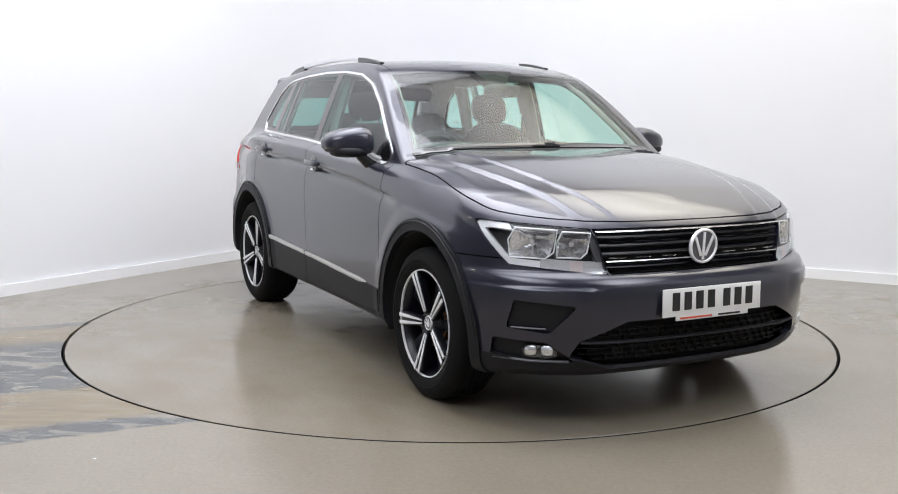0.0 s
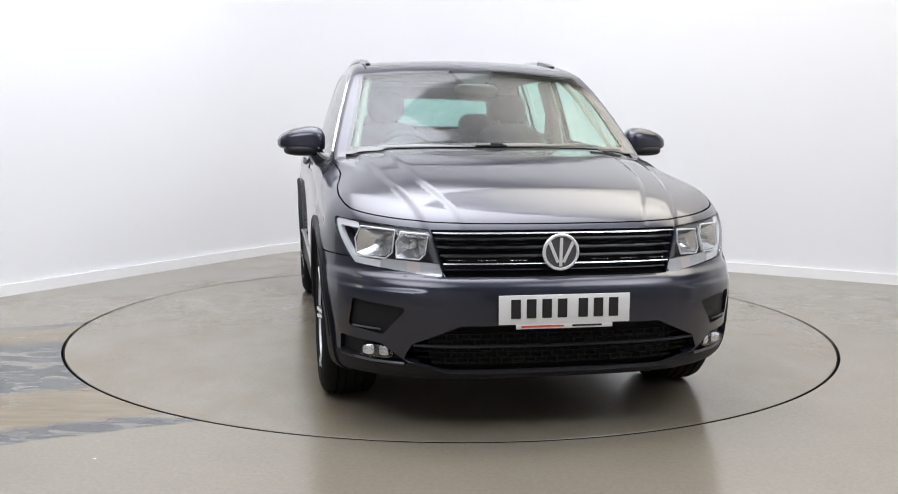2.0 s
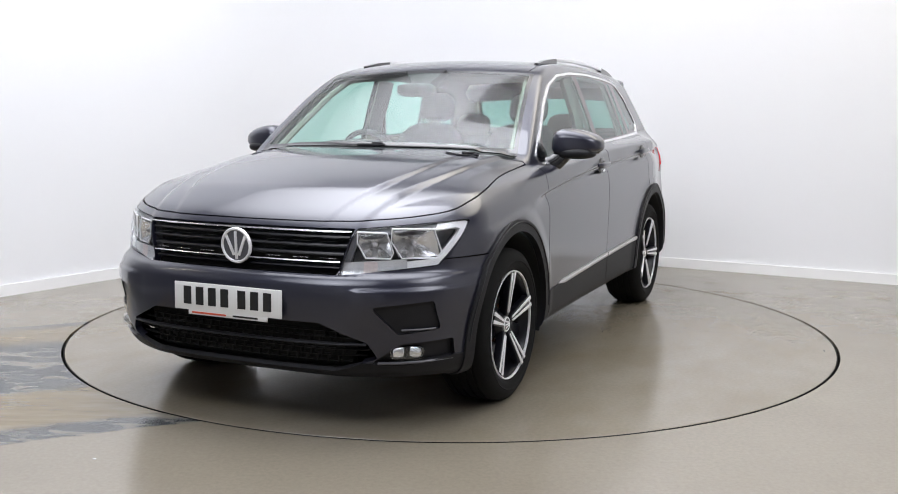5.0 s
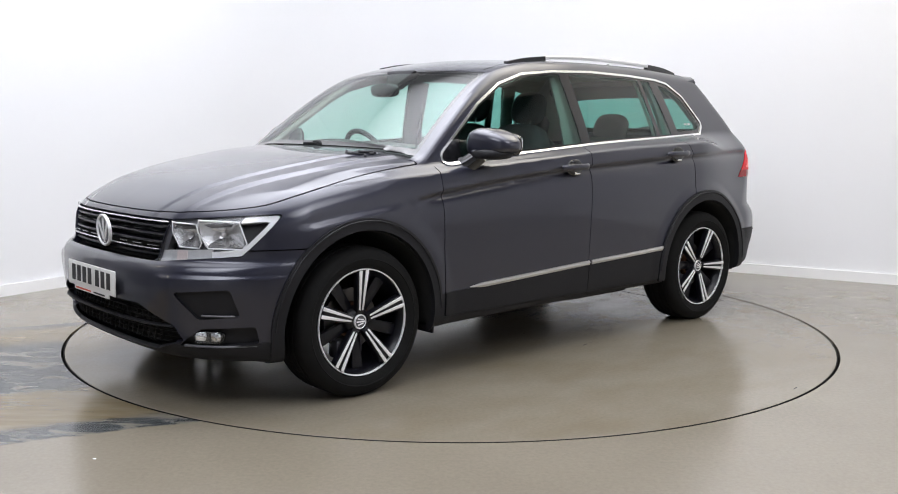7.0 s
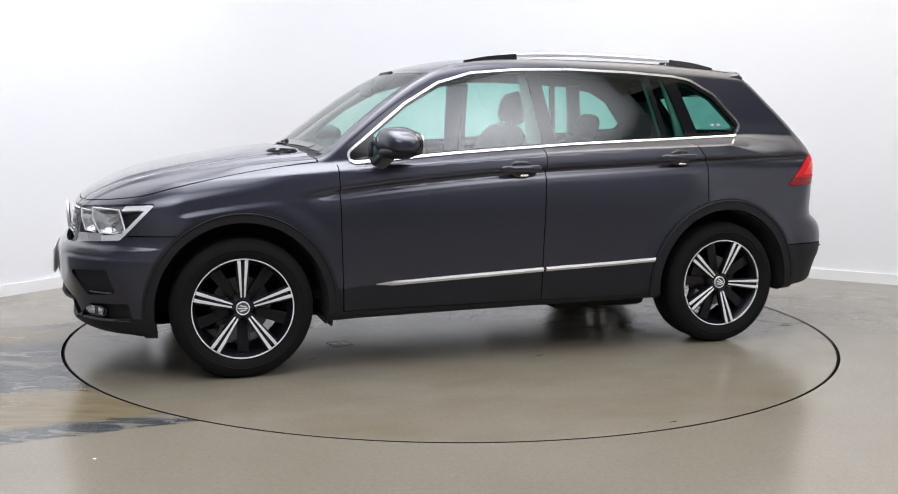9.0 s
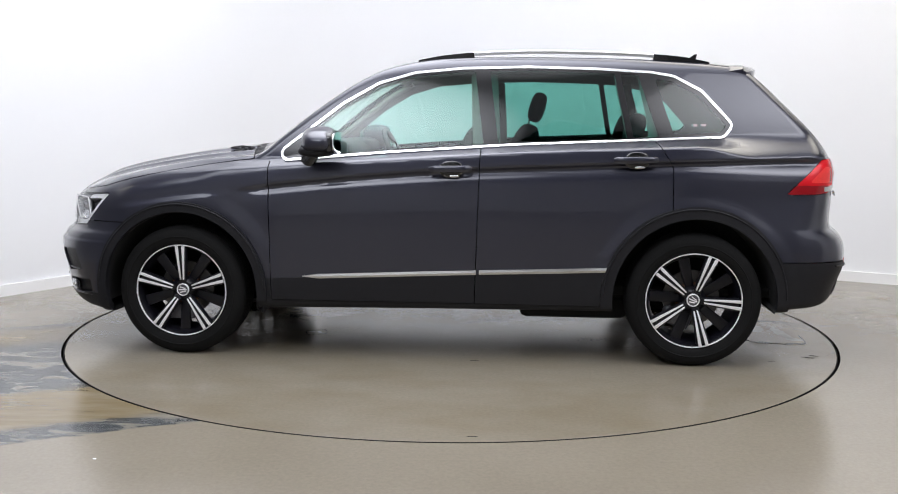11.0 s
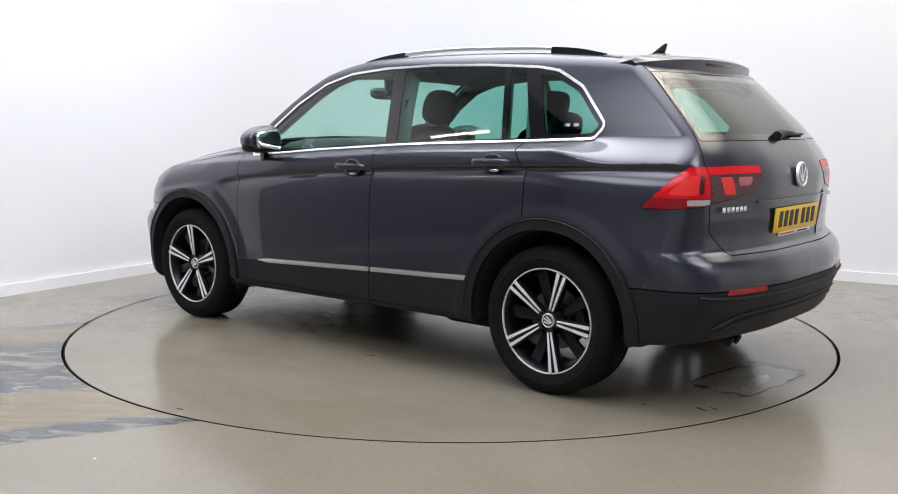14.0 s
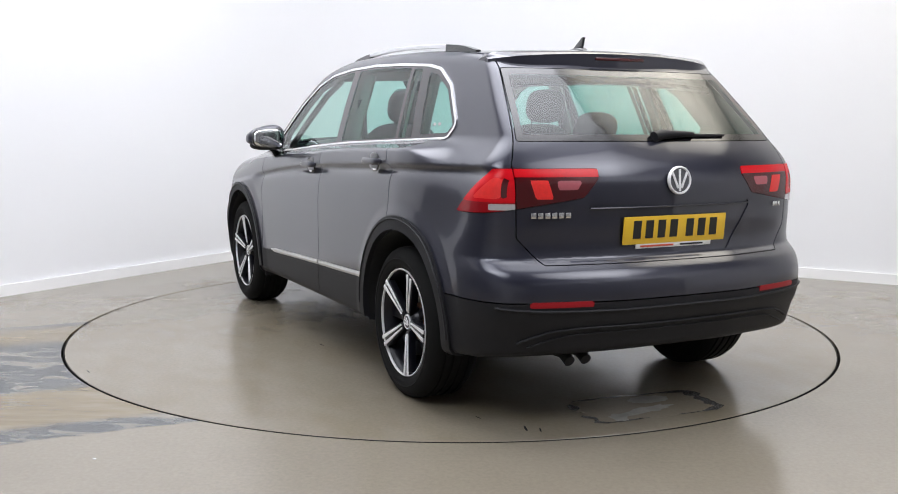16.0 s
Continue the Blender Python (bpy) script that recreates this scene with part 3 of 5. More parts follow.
        me.polygons.foreach_set("loop_start", np.arange(0, len(F) * 3, 3))
        me.update(calc_edges=True)
        me.polygons.foreach_set("use_smooth", [True] * len(F))
        me.normals_split_custom_set_from_vertices(N)
        me.materials.append(material)
        ob = new(name, me)
        ob.parent = parent
        if label:
            ob["label"] = label
        return ob


def poly(pts, r=0.0):
    """Distance to an outline in a plane, its corners rounded by r; negative inside."""
    P = np.array(pts, float)

    def at(u, w):
        d = np.full(np.shape(u), 1e9)
        s = np.ones(np.shape(u))
        for (ax_, ay), (bx, by) in zip(P, np.roll(P, 1, 0)):
            ex, ey = bx - ax_, by - ay
            wx, wy = u - ax_, w - ay
            t = np.clip((wx * ex + wy * ey) / (ex * ex + ey * ey), 0, 1)
            d = np.minimum(d, (wx - ex * t) ** 2 + (wy - ey * t) ** 2)
            c = np.stack([w >= ay, w < by, ex * wy > ey * wx])
            s = np.where(c.all(0) | (~c).all(0), -s, s)
        return s * np.sqrt(d) - r
    return at


S = Skin(0.0125)

# wheel openings and their plastic lips
RF, RR = 0.414, 0.415


def arch(radius_f, radius_r):
    def g(x, y, z):
        d = np.minimum(np.hypot(x - AXLE_F, (z - HUB_Z) * 0.98) - radius_f, np.hypot(x - AXLE_R, (z - HUB_Z) * 0.98) - radius_r)
        return np.maximum(d, 0.56 - np.abs(y))
    return g


S.cut(["body"], "drop", arch(RF, RR))
S.cut(["body"], "arch_lip", arch(RF + 0.052, RR + 0.060))

# side windows with their bright surround
DLO = poly([(0.768, 1.074), (0.645, 1.170), (0.470, 1.307), (0.288, 1.412), (0.106, 1.465), (-0.147, 1.488), (-0.483, 1.496), (-0.832, 1.487), (-1.115, 1.471), (-1.225, 1.453),
            (-1.358, 1.382), (-1.492, 1.234), (-1.470, 1.207), (-1.14, 1.192), (-0.44, 1.164), (0.21, 1.122)], 0.042)
S.cut(["body"], "trim", lambda x, y, z: np.maximum(DLO(x, z), 0.4 - np.abs(y)))
S.cut(["trim"], "pillar", lambda x, y, z: DLO(x, z) + 0.0125)


def pane(x0, x1, lean0, lean1):
    return lambda x, y, z: np.maximum(np.maximum(x0 + lean0 * (z - 1.29) - x, x - x1 - lean1 * (z - 1.29)), DLO(x, z) + 0.022)


S.cut(["pillar"], "glass_front", pane(-0.235, 0.655, 0.14, -0.1))
S.cut(["pillar"], "glass_rear", pane(-0.972, -0.312, 0.20, 0.14))
S.cut(["pillar"], "glass_vent", pane(-1.120, -1.004, 0.33, 0.20))
S.cut(["pillar"], "glass_quarter", lambda x, y, z: np.maximum(pane(-1.6, -1.200, 0.3, 0.33)(x, y, z), DLO(x, z) + 0.034))


def xe(x, y):
    return x + 0.085 * (y / 0.75) ** 2


S.cut(["body"], "windscreen", lambda x, y, z: np.maximum(np.maximum(xe(x, y) - 1.005, 0.383 - xe(x, y)), np.maximum(np.abs(y) - (0.742 - 0.31 * (z - 1.1)), 1.02 - z)))
S.cut(["windscreen"], "screen_band", lambda x, y, z: -np.maximum(np.maximum(xe(x, y) - 0.965, 0.405 - xe(x, y)), np.abs(y) - (0.722 - 0.31 * (z - 1.1))))
ZGAP = curve((0.95, 1.045), (1.05, 1.034), (1.39, 0.982), (1.65, 0.927), (1.78, 0.892), (1.9, 0.872), (2.05, 0.853), (2.2, 0.842))


def bonnet_edge(x, y, z):
    return np.maximum(ZGAP(x) - z, 1.055 - xe(x, y))


S.cut(["body"], "cowl", lambda x, y, z: np.maximum(np.maximum(xe(x, y) - 1.058, 1.0 - xe(x, y)), np.maximum(np.abs(y) - 0.745, 1.02 - z)))
S.cut(["body"], "bonnet", bonnet_edge)
S.gap(["body", "bonnet"], bonnet_edge, 0.007)

# nose
LAMP = lambda x, y, z: np.maximum.reduce([z - (0.826 + 0.085 * (np.abs(y) - 0.515)), (0.650 + 0.10 * (np.abs(y) - 0.463)) - z, 1.745 + (0.845 - z) * 0.95 - x, 0.463 + (z - 0.65) * 0.29 - np.abs(y), 1.6 - x])
S.cut(["body", "bonnet"], "headlamp", lambda x, y, z: LAMP(x, y, z))
S.gap(["body", "bonnet"], LAMP, 0.006)
S.cut(["headlamp"], "lamp_edge", lambda x, y, z: -(LAMP(x, y, z) + 0.024))
S.cut(["lamp_edge"], "lamp_shade", lambda x, y, z: np.minimum(np.maximum((0.826 + 0.085 * (np.abs(y) - 0.515)) - 0.026 - z, np.abs(y) - 0.775), np.abs(y) - 0.53))
S.cut(["lamp_edge", "lamp_shade"], "lamp_low", lambda x, y, z: np.maximum(np.abs(y) - 0.70, z - (0.694 + 0.06 * (np.abs(y) - 0.46))))
S.cut(["headlamp"], "lamp_low", lambda x, y, z: np.maximum(z - (0.694 + 0.06 * (np.abs(y) - 0.46)), np.abs(y) - 0.70))
S.cut(["lamp_low"], "lamp_amber", lambda x, y, z: np.maximum.reduce([np.abs(y) - 0.60, 0.55 - np.abs(y), z - 0.70]))
GRILLE = poly([(-0.500, 0.822), (0.500, 0.822), (0.452, 0.655), (-0.452, 0.655)], 0.006)
S.cut(["body", "bonnet"], "drop", lambda x, y, z: np.maximum(GRILLE(y, z), 1.9 - x))
INTAKE = poly([(-0.40, 0.452), (0.40, 0.452), (0.575, 0.375), (0.60, 0.325), (0.44, 0.275), (-0.44, 0.275), (-0.60, 0.325), (-0.575, 0.375)], 0.012)
S.cut(["body"], "drop", lambda x, y, z: np.maximum(INTAKE(y, z), 1.8 - x))
VENT = poly([(0.625, 0.522), (0.795, 0.538), (0.805, 0.440), (0.695, 0.426)], 0.010)
S.cut(["body"], "vent", lambda x, y, z: np.maximum(VENT(np.abs(y), z), 1.7 - x))
FOG = poly([(0.600, 0.300), (0.700, 0.372), (0.838, 0.380), (0.838, 0.318), (0.700, 0.295)], 0.006)
S.cut(["body"], "fog_bay", lambda x, y, z: np.maximum(FOG(np.abs(y), z), 1.7 - x))
S.cut(["body"], "front_skirt", lambda x, y, z: np.maximum(z - (0.285 + 0.03 * np.clip(np.abs(y) / 0.8, 0, 1) ** 2), 1.62 - x))
NOSE_EDGE = lambda x, y, z: np.maximum(z - 0.705, 1.60 - x)
S.cut(["body"], "front_bumper", NOSE_EDGE)
S.gap(["body", "front_bumper"], lambda x, y, z: np.maximum(np.abs(z - 0.705), 1.45 - x), 0.005)

# tail
TLAMP = lambda x, y, z: np.maximum.reduce([x + 1.790 + (z - 0.888) * 1.06, z - 1.066, 0.892 + (0.82 - np.abs(y)) * 0.16 - z, 0.372 + np.maximum(1.03 - z, 0) * 0.85 - np.abs(y), x + 1.7])
GATE = poly([(-0.60, 0.700), (0.60, 0.700), (0.690, 0.80), (0.700, 1.08), (0.658, 1.185), (0.570, 1.47), (0.55, 1.56), (-0.55, 1.56), (-0.570, 1.47), (-0.658, 1.185), (-0.700, 1.08), (-0.690, 0.80)], 0.010)
GATE_EDGE = lambda x, y, z: np.maximum(GATE(y, z), x + 1.60)
S.cut(["body"], "tail_lamp", TLAMP)
S.cut(["body"], "tailgate", GATE_EDGE)
S.cut(["tail_lamp"], "tail_lamp_gate", GATE_EDGE)
S.gap(["body", "tailgate", "tail_lamp", "tail_lamp_gate"], GATE_EDGE, 0.005)
S.gap(["body", "tailgate"], TLAMP, 0.005)
REARGLASS = poly([(-0.652, 1.180), (0.652, 1.180), (0.570, 1.468), (-0.570, 1.468)], 0.008)
S.cut(["tailgate"], "rear_band", lambda x, y, z: np.maximum(REARGLASS(y, z), x + 1.5))
S.cut(["rear_band"], "rear_glass", lambda x, y, z: REARGLASS(y, z) + 0.028)
S.gap(["tailgate", "rear_band"], lambda x, y, z: REARGLASS(y, z), 0.004)
RECESS = poly([(-0.40, 0.905), (0.40, 0.905), (0.275, 0.735), (-0.275, 0.735)], 0.02)
S.cut(["tailgate"], "recess", lambda x, y, z: np.maximum(RECESS(y, z), x + 1.9))
S.cut(["tail_lamp_gate"], "tail_dark_block", lambda x, y, z: np.maximum.reduce([z - 1.034, 0.86 - z, np.abs(y) - 0.80]))
S.cut(["tail_dark_block"], "tail_glow_gate", lambda x, y, z: np.maximum.reduce([z - 1.022, 0.948 - z, np.abs(y) - 0.640 - 0.3 * (z - 0.98), 0.570 + 0.3 * (z - 0.98) - np.abs(y)]))
S.cut(["tail_dark_block"], "tail_white_block", lambda x, y, z: np.maximum.reduce([z - 1.020, 0.984 - z, np.abs(y) - 0.545, 0.442 + 0.6 * (1.02 - z) - np.abs(y)]))
S.cut(["tail_lamp"], "tail_dark_line", lambda x, y, z: np.maximum.reduce([z - 0.941, 0.934 - z]))
S.cut(["tail_lamp"], "tail_white_strip", lambda x, y, z: np.maximum.reduce([z - 0.930, 0.906 - z, x + 1.985]))
S.cut(["tail_lamp"], "tail_low", lambda x, y, z: z - 0.936)
S.cut(["tail_lamp"], "tail_glow", lambda x, y, z: np.maximum.reduce([z - 1.030, 0.950 - z, x + 1.905 + (z - 0.95) * 1.06, -2.02 - x]))
S.cut(["tail_lamp"], "tail_dark_bar", lambda x, y, z: np.maximum.reduce([z - 1.030, 0.950 - z, np.abs(x + 2.026) - 0.006]))
REFL = lambda x, y, z: np.maximum.reduce([z - 0.553, 0.530 - z, np.abs(y) - 0.685, 0.43 - np.abs(y), x + 1.9])
S.cut(["body"], "reflector", REFL)
S.cut(["body"], "rear_skirt", lambda x, y, z: np.maximum(z - 0.548, x + 1.62))
S.gap(["body", "rear_skirt"], lambda x, y, z: np.maximum(np.abs(z - 0.548), x + 1.62), 0.006)
S.cut(["body"], "rear_bumper", lambda x, y, z: np.maximum(z - 0.692, x + 1.80))

# flanks
S.cut(["body", "rear_skirt", "front_skirt"], "under", lambda x, y, z: np.maximum.reduce([z - UNDER(x) - 0.012, np.abs(y) - 0.80, x - 2.02, -2.08 - x]))
SILL = curve((-1.0, 0.505), (-0.9, 0.497), (-0.227, 0.470), (0.68, 0.432), (0.9, 0.424))
S.cut(["body", "arch_lip"], "sill", lambda x, y, z: np.maximum.reduce([z - 0.30, x - 0.93, -0.96 - x]))
S.cut(["body"], "door_pad", lambda x, y, z: np.maximum.reduce([z - SILL(x) + 0.004, x - 0.90, -1.0 - x, 0.5 - np.abs(y)]))
DOOR_F = lambda x, y, z: np.maximum.reduce([x - (0.857 + 0.02 * (z - 0.6)), -0.236 - 0.03 * (z - 0.8) - x, 0.305 - z, z - BELT(x) - 0.012, 0.5 - np.abs(y)])
DOOR_R = lambda x, y, z: np.maximum.reduce([x + 0.236 + 0.03 * (z - 0.8), -1.222 + 0.62 * np.maximum(z - 1.02, 0) - x, RR + 0.060 - np.hypot(x - AXLE_R, z - HUB_Z), 0.305 - z, z - BELT(x) - 0.012, 0.5 - np.abs(y)])
for nm, g in (("door_front", DOOR_F), ("door_rear", DOOR_R)):
    S.cut(["body"], nm, g)
S.cut(["door_pad"], "pad_front", DOOR_F)
S.cut(["door_pad"], "pad_rear", DOOR_R)
for g in (DOOR_F, DOOR_R):
    S.gap(["body", "door_front", "door_rear", "door_pad", "pad_front", "pad_rear", "sill"], lambda x, y, z, g=g: np.where(z > BELT(x) - 0.002, 1.0, g(x, y, z)), 0.005)
S.cut(["body"], "fender", lambda x, y, z: np.maximum.reduce([0.86 - x, z - ZGAP(x) - 0.01, 0.5 - np.abs(y)]))
S.cut(["body"], "roof", lambda x, y, z: np.maximum.reduce([np.abs(y) - 0.575, x - 0.32, -1.63 - x, 1.4 - z]))
S.gap(["body", "roof"], lambda x, y, z: np.maximum(np.maximum(np.abs(np.abs(y) - 0.575), x - 0.30), 1.4 - z), 0.007)

# ---- the car: panels ----
car = tagged(new("car"), "dark grey metallic five-door SUV with black and silver alloy wheels", "car")
S.mesh("body", ["body"], M_PAINT, car)
S.mesh("bonnet", ["bonnet"], M_PAINT, car, rim=0.02)
S.mesh("roof", ["roof"], M_PAINT, car)
S.mesh("front_bumper", ["front_bumper"], M_PAINT, car, rim=0.03)
S.mesh("front_skirt", ["front_skirt"], M_PLASTIC, car, push=0.004, label="black plastic lower lip of the front bumper")
S.mesh("rear_bumper", ["rear_bumper"], M_PAINT, car)
S.mesh("rear_skirt", ["rear_skirt"], M_PLASTIC, car, label="dark plastic lower rear bumper")
tailgate = S.mesh("tailgate", ["tailgate"], M_PAINT, car, rim=0.03)
S.mesh("plate_recess", ["recess"], M_PAINT, tailgate, push=-0.005, rim=-0.005)
S.mesh("rear_window", ["rear_glass"], M_HATCH, tailgate, rim=0.004, label="tinted green rear window")
S.mesh("window_border", ["rear_band"], M_GLOSSBLACK, tailgate, rim=0.006)
S.mesh("windscreen", ["windscreen"], M_SCREEN, car, rim=0.004, label="clear greenish laminated windscreen")
S.mesh("windscreen_border", ["screen_band"], M_GLOSSBLACK, car, rim=0.006)
S.mesh("cowl", ["cowl"], M_PLASTIC, car, push=-0.012)
doors = {}
for sd in (1, -1):
    S.mesh("fender", ["fender"], M_PAINT, car, sd)
    S.mesh("arch_lip", ["arch_lip"], M_PLASTIC, car, sd, push=0.012, rim=0.03, where=lambda x, y, z: x > 0, label="black plastic wheel arch lip")
    S.mesh("arch_lip", ["arch_lip"], M_PLASTIC, car, sd, push=0.012, rim=0.03, where=lambda x, y, z: x < 0, label="black plastic wheel arch lip")
    S.mesh("sill", ["sill", "door_pad"], M_PLASTIC, car, sd, label="black plastic sill")
    S.mesh("window_trim", ["trim"], M_CHROME, car, sd, push=0.005, rim=0.012, label="bright chrome window surround")
    S.mesh("window_pillar", ["pillar"], M_GLOSSBLACK, car, sd, rim=0.01, label="gloss black window pillar")
    S.mesh("quarter_window", ["glass_quarter"], M_TINT, car, sd, rim=0.004)
    for nm, pad, panes, key in (("front_door", "pad_front", ["glass_front"], "f"), ("rear_door", "pad_rear", ["glass_rear", "glass_vent"], "r")):
        d = S.mesh(nm, ["door_front" if key == "f" else "door_rear"], M_PAINT, car, sd, rim=0.022)
        doors[key, sd] = d
        S.mesh("door_pad", [pad], M_PLASTIC, d, sd, push=0.006, label="dark plastic lower door cladding")
        for p in panes:
            S.mesh("window", [p], M_GLASS if key == "f" else M_TINT, d, sd, rim=0.004, label="green tinted door window")
    S.mesh("vent_panel", ["vent"], M_PLASTIC, car, sd, push=-0.014, rim=-0.014, label="black blanked air vent")
    S.mesh("fog_bay", ["fog_bay"], M_PLASTIC, car, sd, push=-0.022, rim=-0.022)
    S.mesh("rear_reflector", ["reflector"], M_REFLEX, car, sd, push=0.002, label="red reflector strip")
S.mesh("headliner", ["body", "roof", "trim", "pillar"], M_LINING, car, push=-0.035, rim=0, where=lambda x, y, z: (z > 1.12) & (x < 0.95), label="pale grey fabric headliner")

S.mesh("underbody", ["under"], M_WELL, car, rim=0, label="dark underbody tray")
for sd in (1, -1):
    for key in ("f", "r"):
        S.mesh("door_card", ["door_front" if key == "f" else "door_rear"], M_DASH, doors[key, sd], sd, push=-0.06, rim=0, where=lambda x, y, z: z > 0.6)


# ---- the car: parts set on the skin ----
def side_y(x, z):
    """The half width of the skin at (x, z)."""
    lo, hi = 0.3, 1.0
    for _ in range(28):
        mid = (lo + hi) / 2
        if float(skin(np.float64(x), np.float64(mid), np.float64(z))) < 0:
            lo = mid
        else:
            hi = mid
    return lo


def top_z(x, y):
    lo, hi = 0.6, 1.8
    for _ in range(28):
        mid = (lo + hi) / 2
        if float(skin(np.float64(x), np.float64(y), np.float64(mid))) < 0:
            lo = mid
        else:
            hi = mid
    return lo


def nose_x(y, z):
    return float(NOSE(z) - NOSE_PLAN(abs(y)))


def tail_x(y, z):
    return float(TAIL(z) + TAIL_PLAN(abs(y)))


# wheels
def wheel_thing():
    w = new("wheel")
    w.parent = car
    prof = [(0.236, 0.095), (0.252, 0.112), (0.270, 0.121), (0.295, 0.124), (0.315, 0.118), (0.336, 0.103), (0.343, 0.085)]
    for a in (0.058, 0.020, -0.020, -0.058):
        prof += [(0.345, a + 0.006), (0.338, a + 0.004), (0.338, a - 0.004), (0.345, a - 0.006)]
    prof += [(0.343, -0.085), (0.315, -0.118), (0.27, -0.121), (0.236, -0.095)]
    tyre = part("tyre", lathe(prof, 72, close=True), M_TYRE, w, "black rubber road tyre")
    part("bead_ring", lathe([(0.286, 0.1232), (0.290, 0.1262), (0.294, 0.1232)], 72, close=True), M_TYRE, tyre)
    rim = part("rim", lathe([(0.246, 0.098), (0.240, 0.104), (0.228, 0.088), (0.216, 0.05), (0.212, -0.1), (0.218, -0.1), (0.236, -0.09), (0.236, 0.09)], 72, close=True), M_RIM, w, "gloss black alloy rim")
    part("rim_edge", lathe([(0.2395, 0.103), (0.2400, 0.1125), (0.2445, 0.1135), (0.2460, 0.107), (0.2420, 0.100)], 96, close=True), M_MACHINED, w, "bright machined rim edge")
    hub = part("hub", lathe([(0.0, 0.02), (0.075, 0.02), (0.068, 0.060), (0.052, 0.076), (0.046, 0.082), (0.0, 0.082)], 40), M_RIM, w)
    cap = part("hub_cap", lathe([(0.0, 0.080), (0.034, 0.080), (0.034, 0.089), (0.031, 0.092), (0.028, 0.089), (0.0, 0.089)], 36), M_MACHINED, w, "silver hub cap")
    part("cap_face", lathe([(0, 0.0892), (0.027, 0.0892), (0.027, 0.0905), (0, 0.0905)], 30), M_HOUSE, cap)
    for k in range(3):
        part("cap_bar", box((0.006, 0.046 - 0.014 * abs(k - 1), 0.002), pose((k - 1) * 0.011, 0, 0.0913, 0, 0, (k - 1) * -14)), M_MACHINED, cap)
    for k in range(5):
        turn = pose(0, 0, 0, 0, 0, 72 * k)
        part("spoke", prism([(0.045, -0.018), (0.120, -0.024), (0.232, -0.034), (0.232, 0.034), (0.120, 0.024), (0.045, 0.018)], 0.034, turn @ pose(0, 0, 0.052, 0, -7.5, 0), 0.004), M_RIM, w, "gloss black spoke")
        part("web", prism([(0.045, -0.022), (0.232, -0.030), (0.232, 0.030), (0.045, 0.022)], 0.024, turn @ pose(0, 0, 0.026, 0, -4, 36), 0.004), M_RIM, w)
        for s in (1, -1):
            pts = [(0.054, s * 0.0042), (0.057, s * 0.0120), (0.241, s * 0.0265), (0.241, s * 0.0095)]
            part("spoke_face", prism(pts if s > 0 else pts[::-1], 0.005, turn @ pose(0, 0, 0.0855, 0, -7.5, 0), 0.001), M_MACHINED, w, "bright machined spoke face")
        part("wheel_bolt", lathe([(0, 0.07), (0.010, 0.07), (0.010, 0.086), (0.007, 0.090), (0, 0.090)], 6, turn @ pose(0.047, 0, -0.012, 0, 0, 0) @ pose(0, 0, 0)), M_DISC, w)
    disc = part("brake_disc", lathe([(0.06, -0.012), (0.145, -0.012), (0.145, 0.010), (0.06, 0.010)], 56, close=True), M_DISC, w, "worn steel brake disc")
    part("disc_bell", lathe([(0.0, 0.0), (0.085, 0.0), (0.085, 0.038), (0.070, 0.042), (0.0, 0.042)], 40), M_RUST, disc, "rusty brake hub")
    part("brake_caliper", box((0.09, 0.15, 0.075), pose(-0.125, 0.03, 0.012), 0.02), M_HOUSE, w)
    return w


WHEEL_Y = 0.782
first = wheel_thing()
first.matrix_basis = pose(AXLE_F, WHEEL_Y, HUB_Z, -90, 0, 0) @ pose(0, 0, 0, 0, 0, -90)
first["label"] = "black alloy wheel with bright twin spokes"
for x, s, spin in ((AXLE_R, 1, -112), (AXLE_F, -1, 40), (AXLE_R, -1, 60)):
    copy_thing(first, pose(x, s * (WHEEL_Y if x > 0 else WHEEL_Y - 0.015), HUB_Z, -90 * s, 0, 0) @ pose(0, 0, 0, 0, 0, spin))

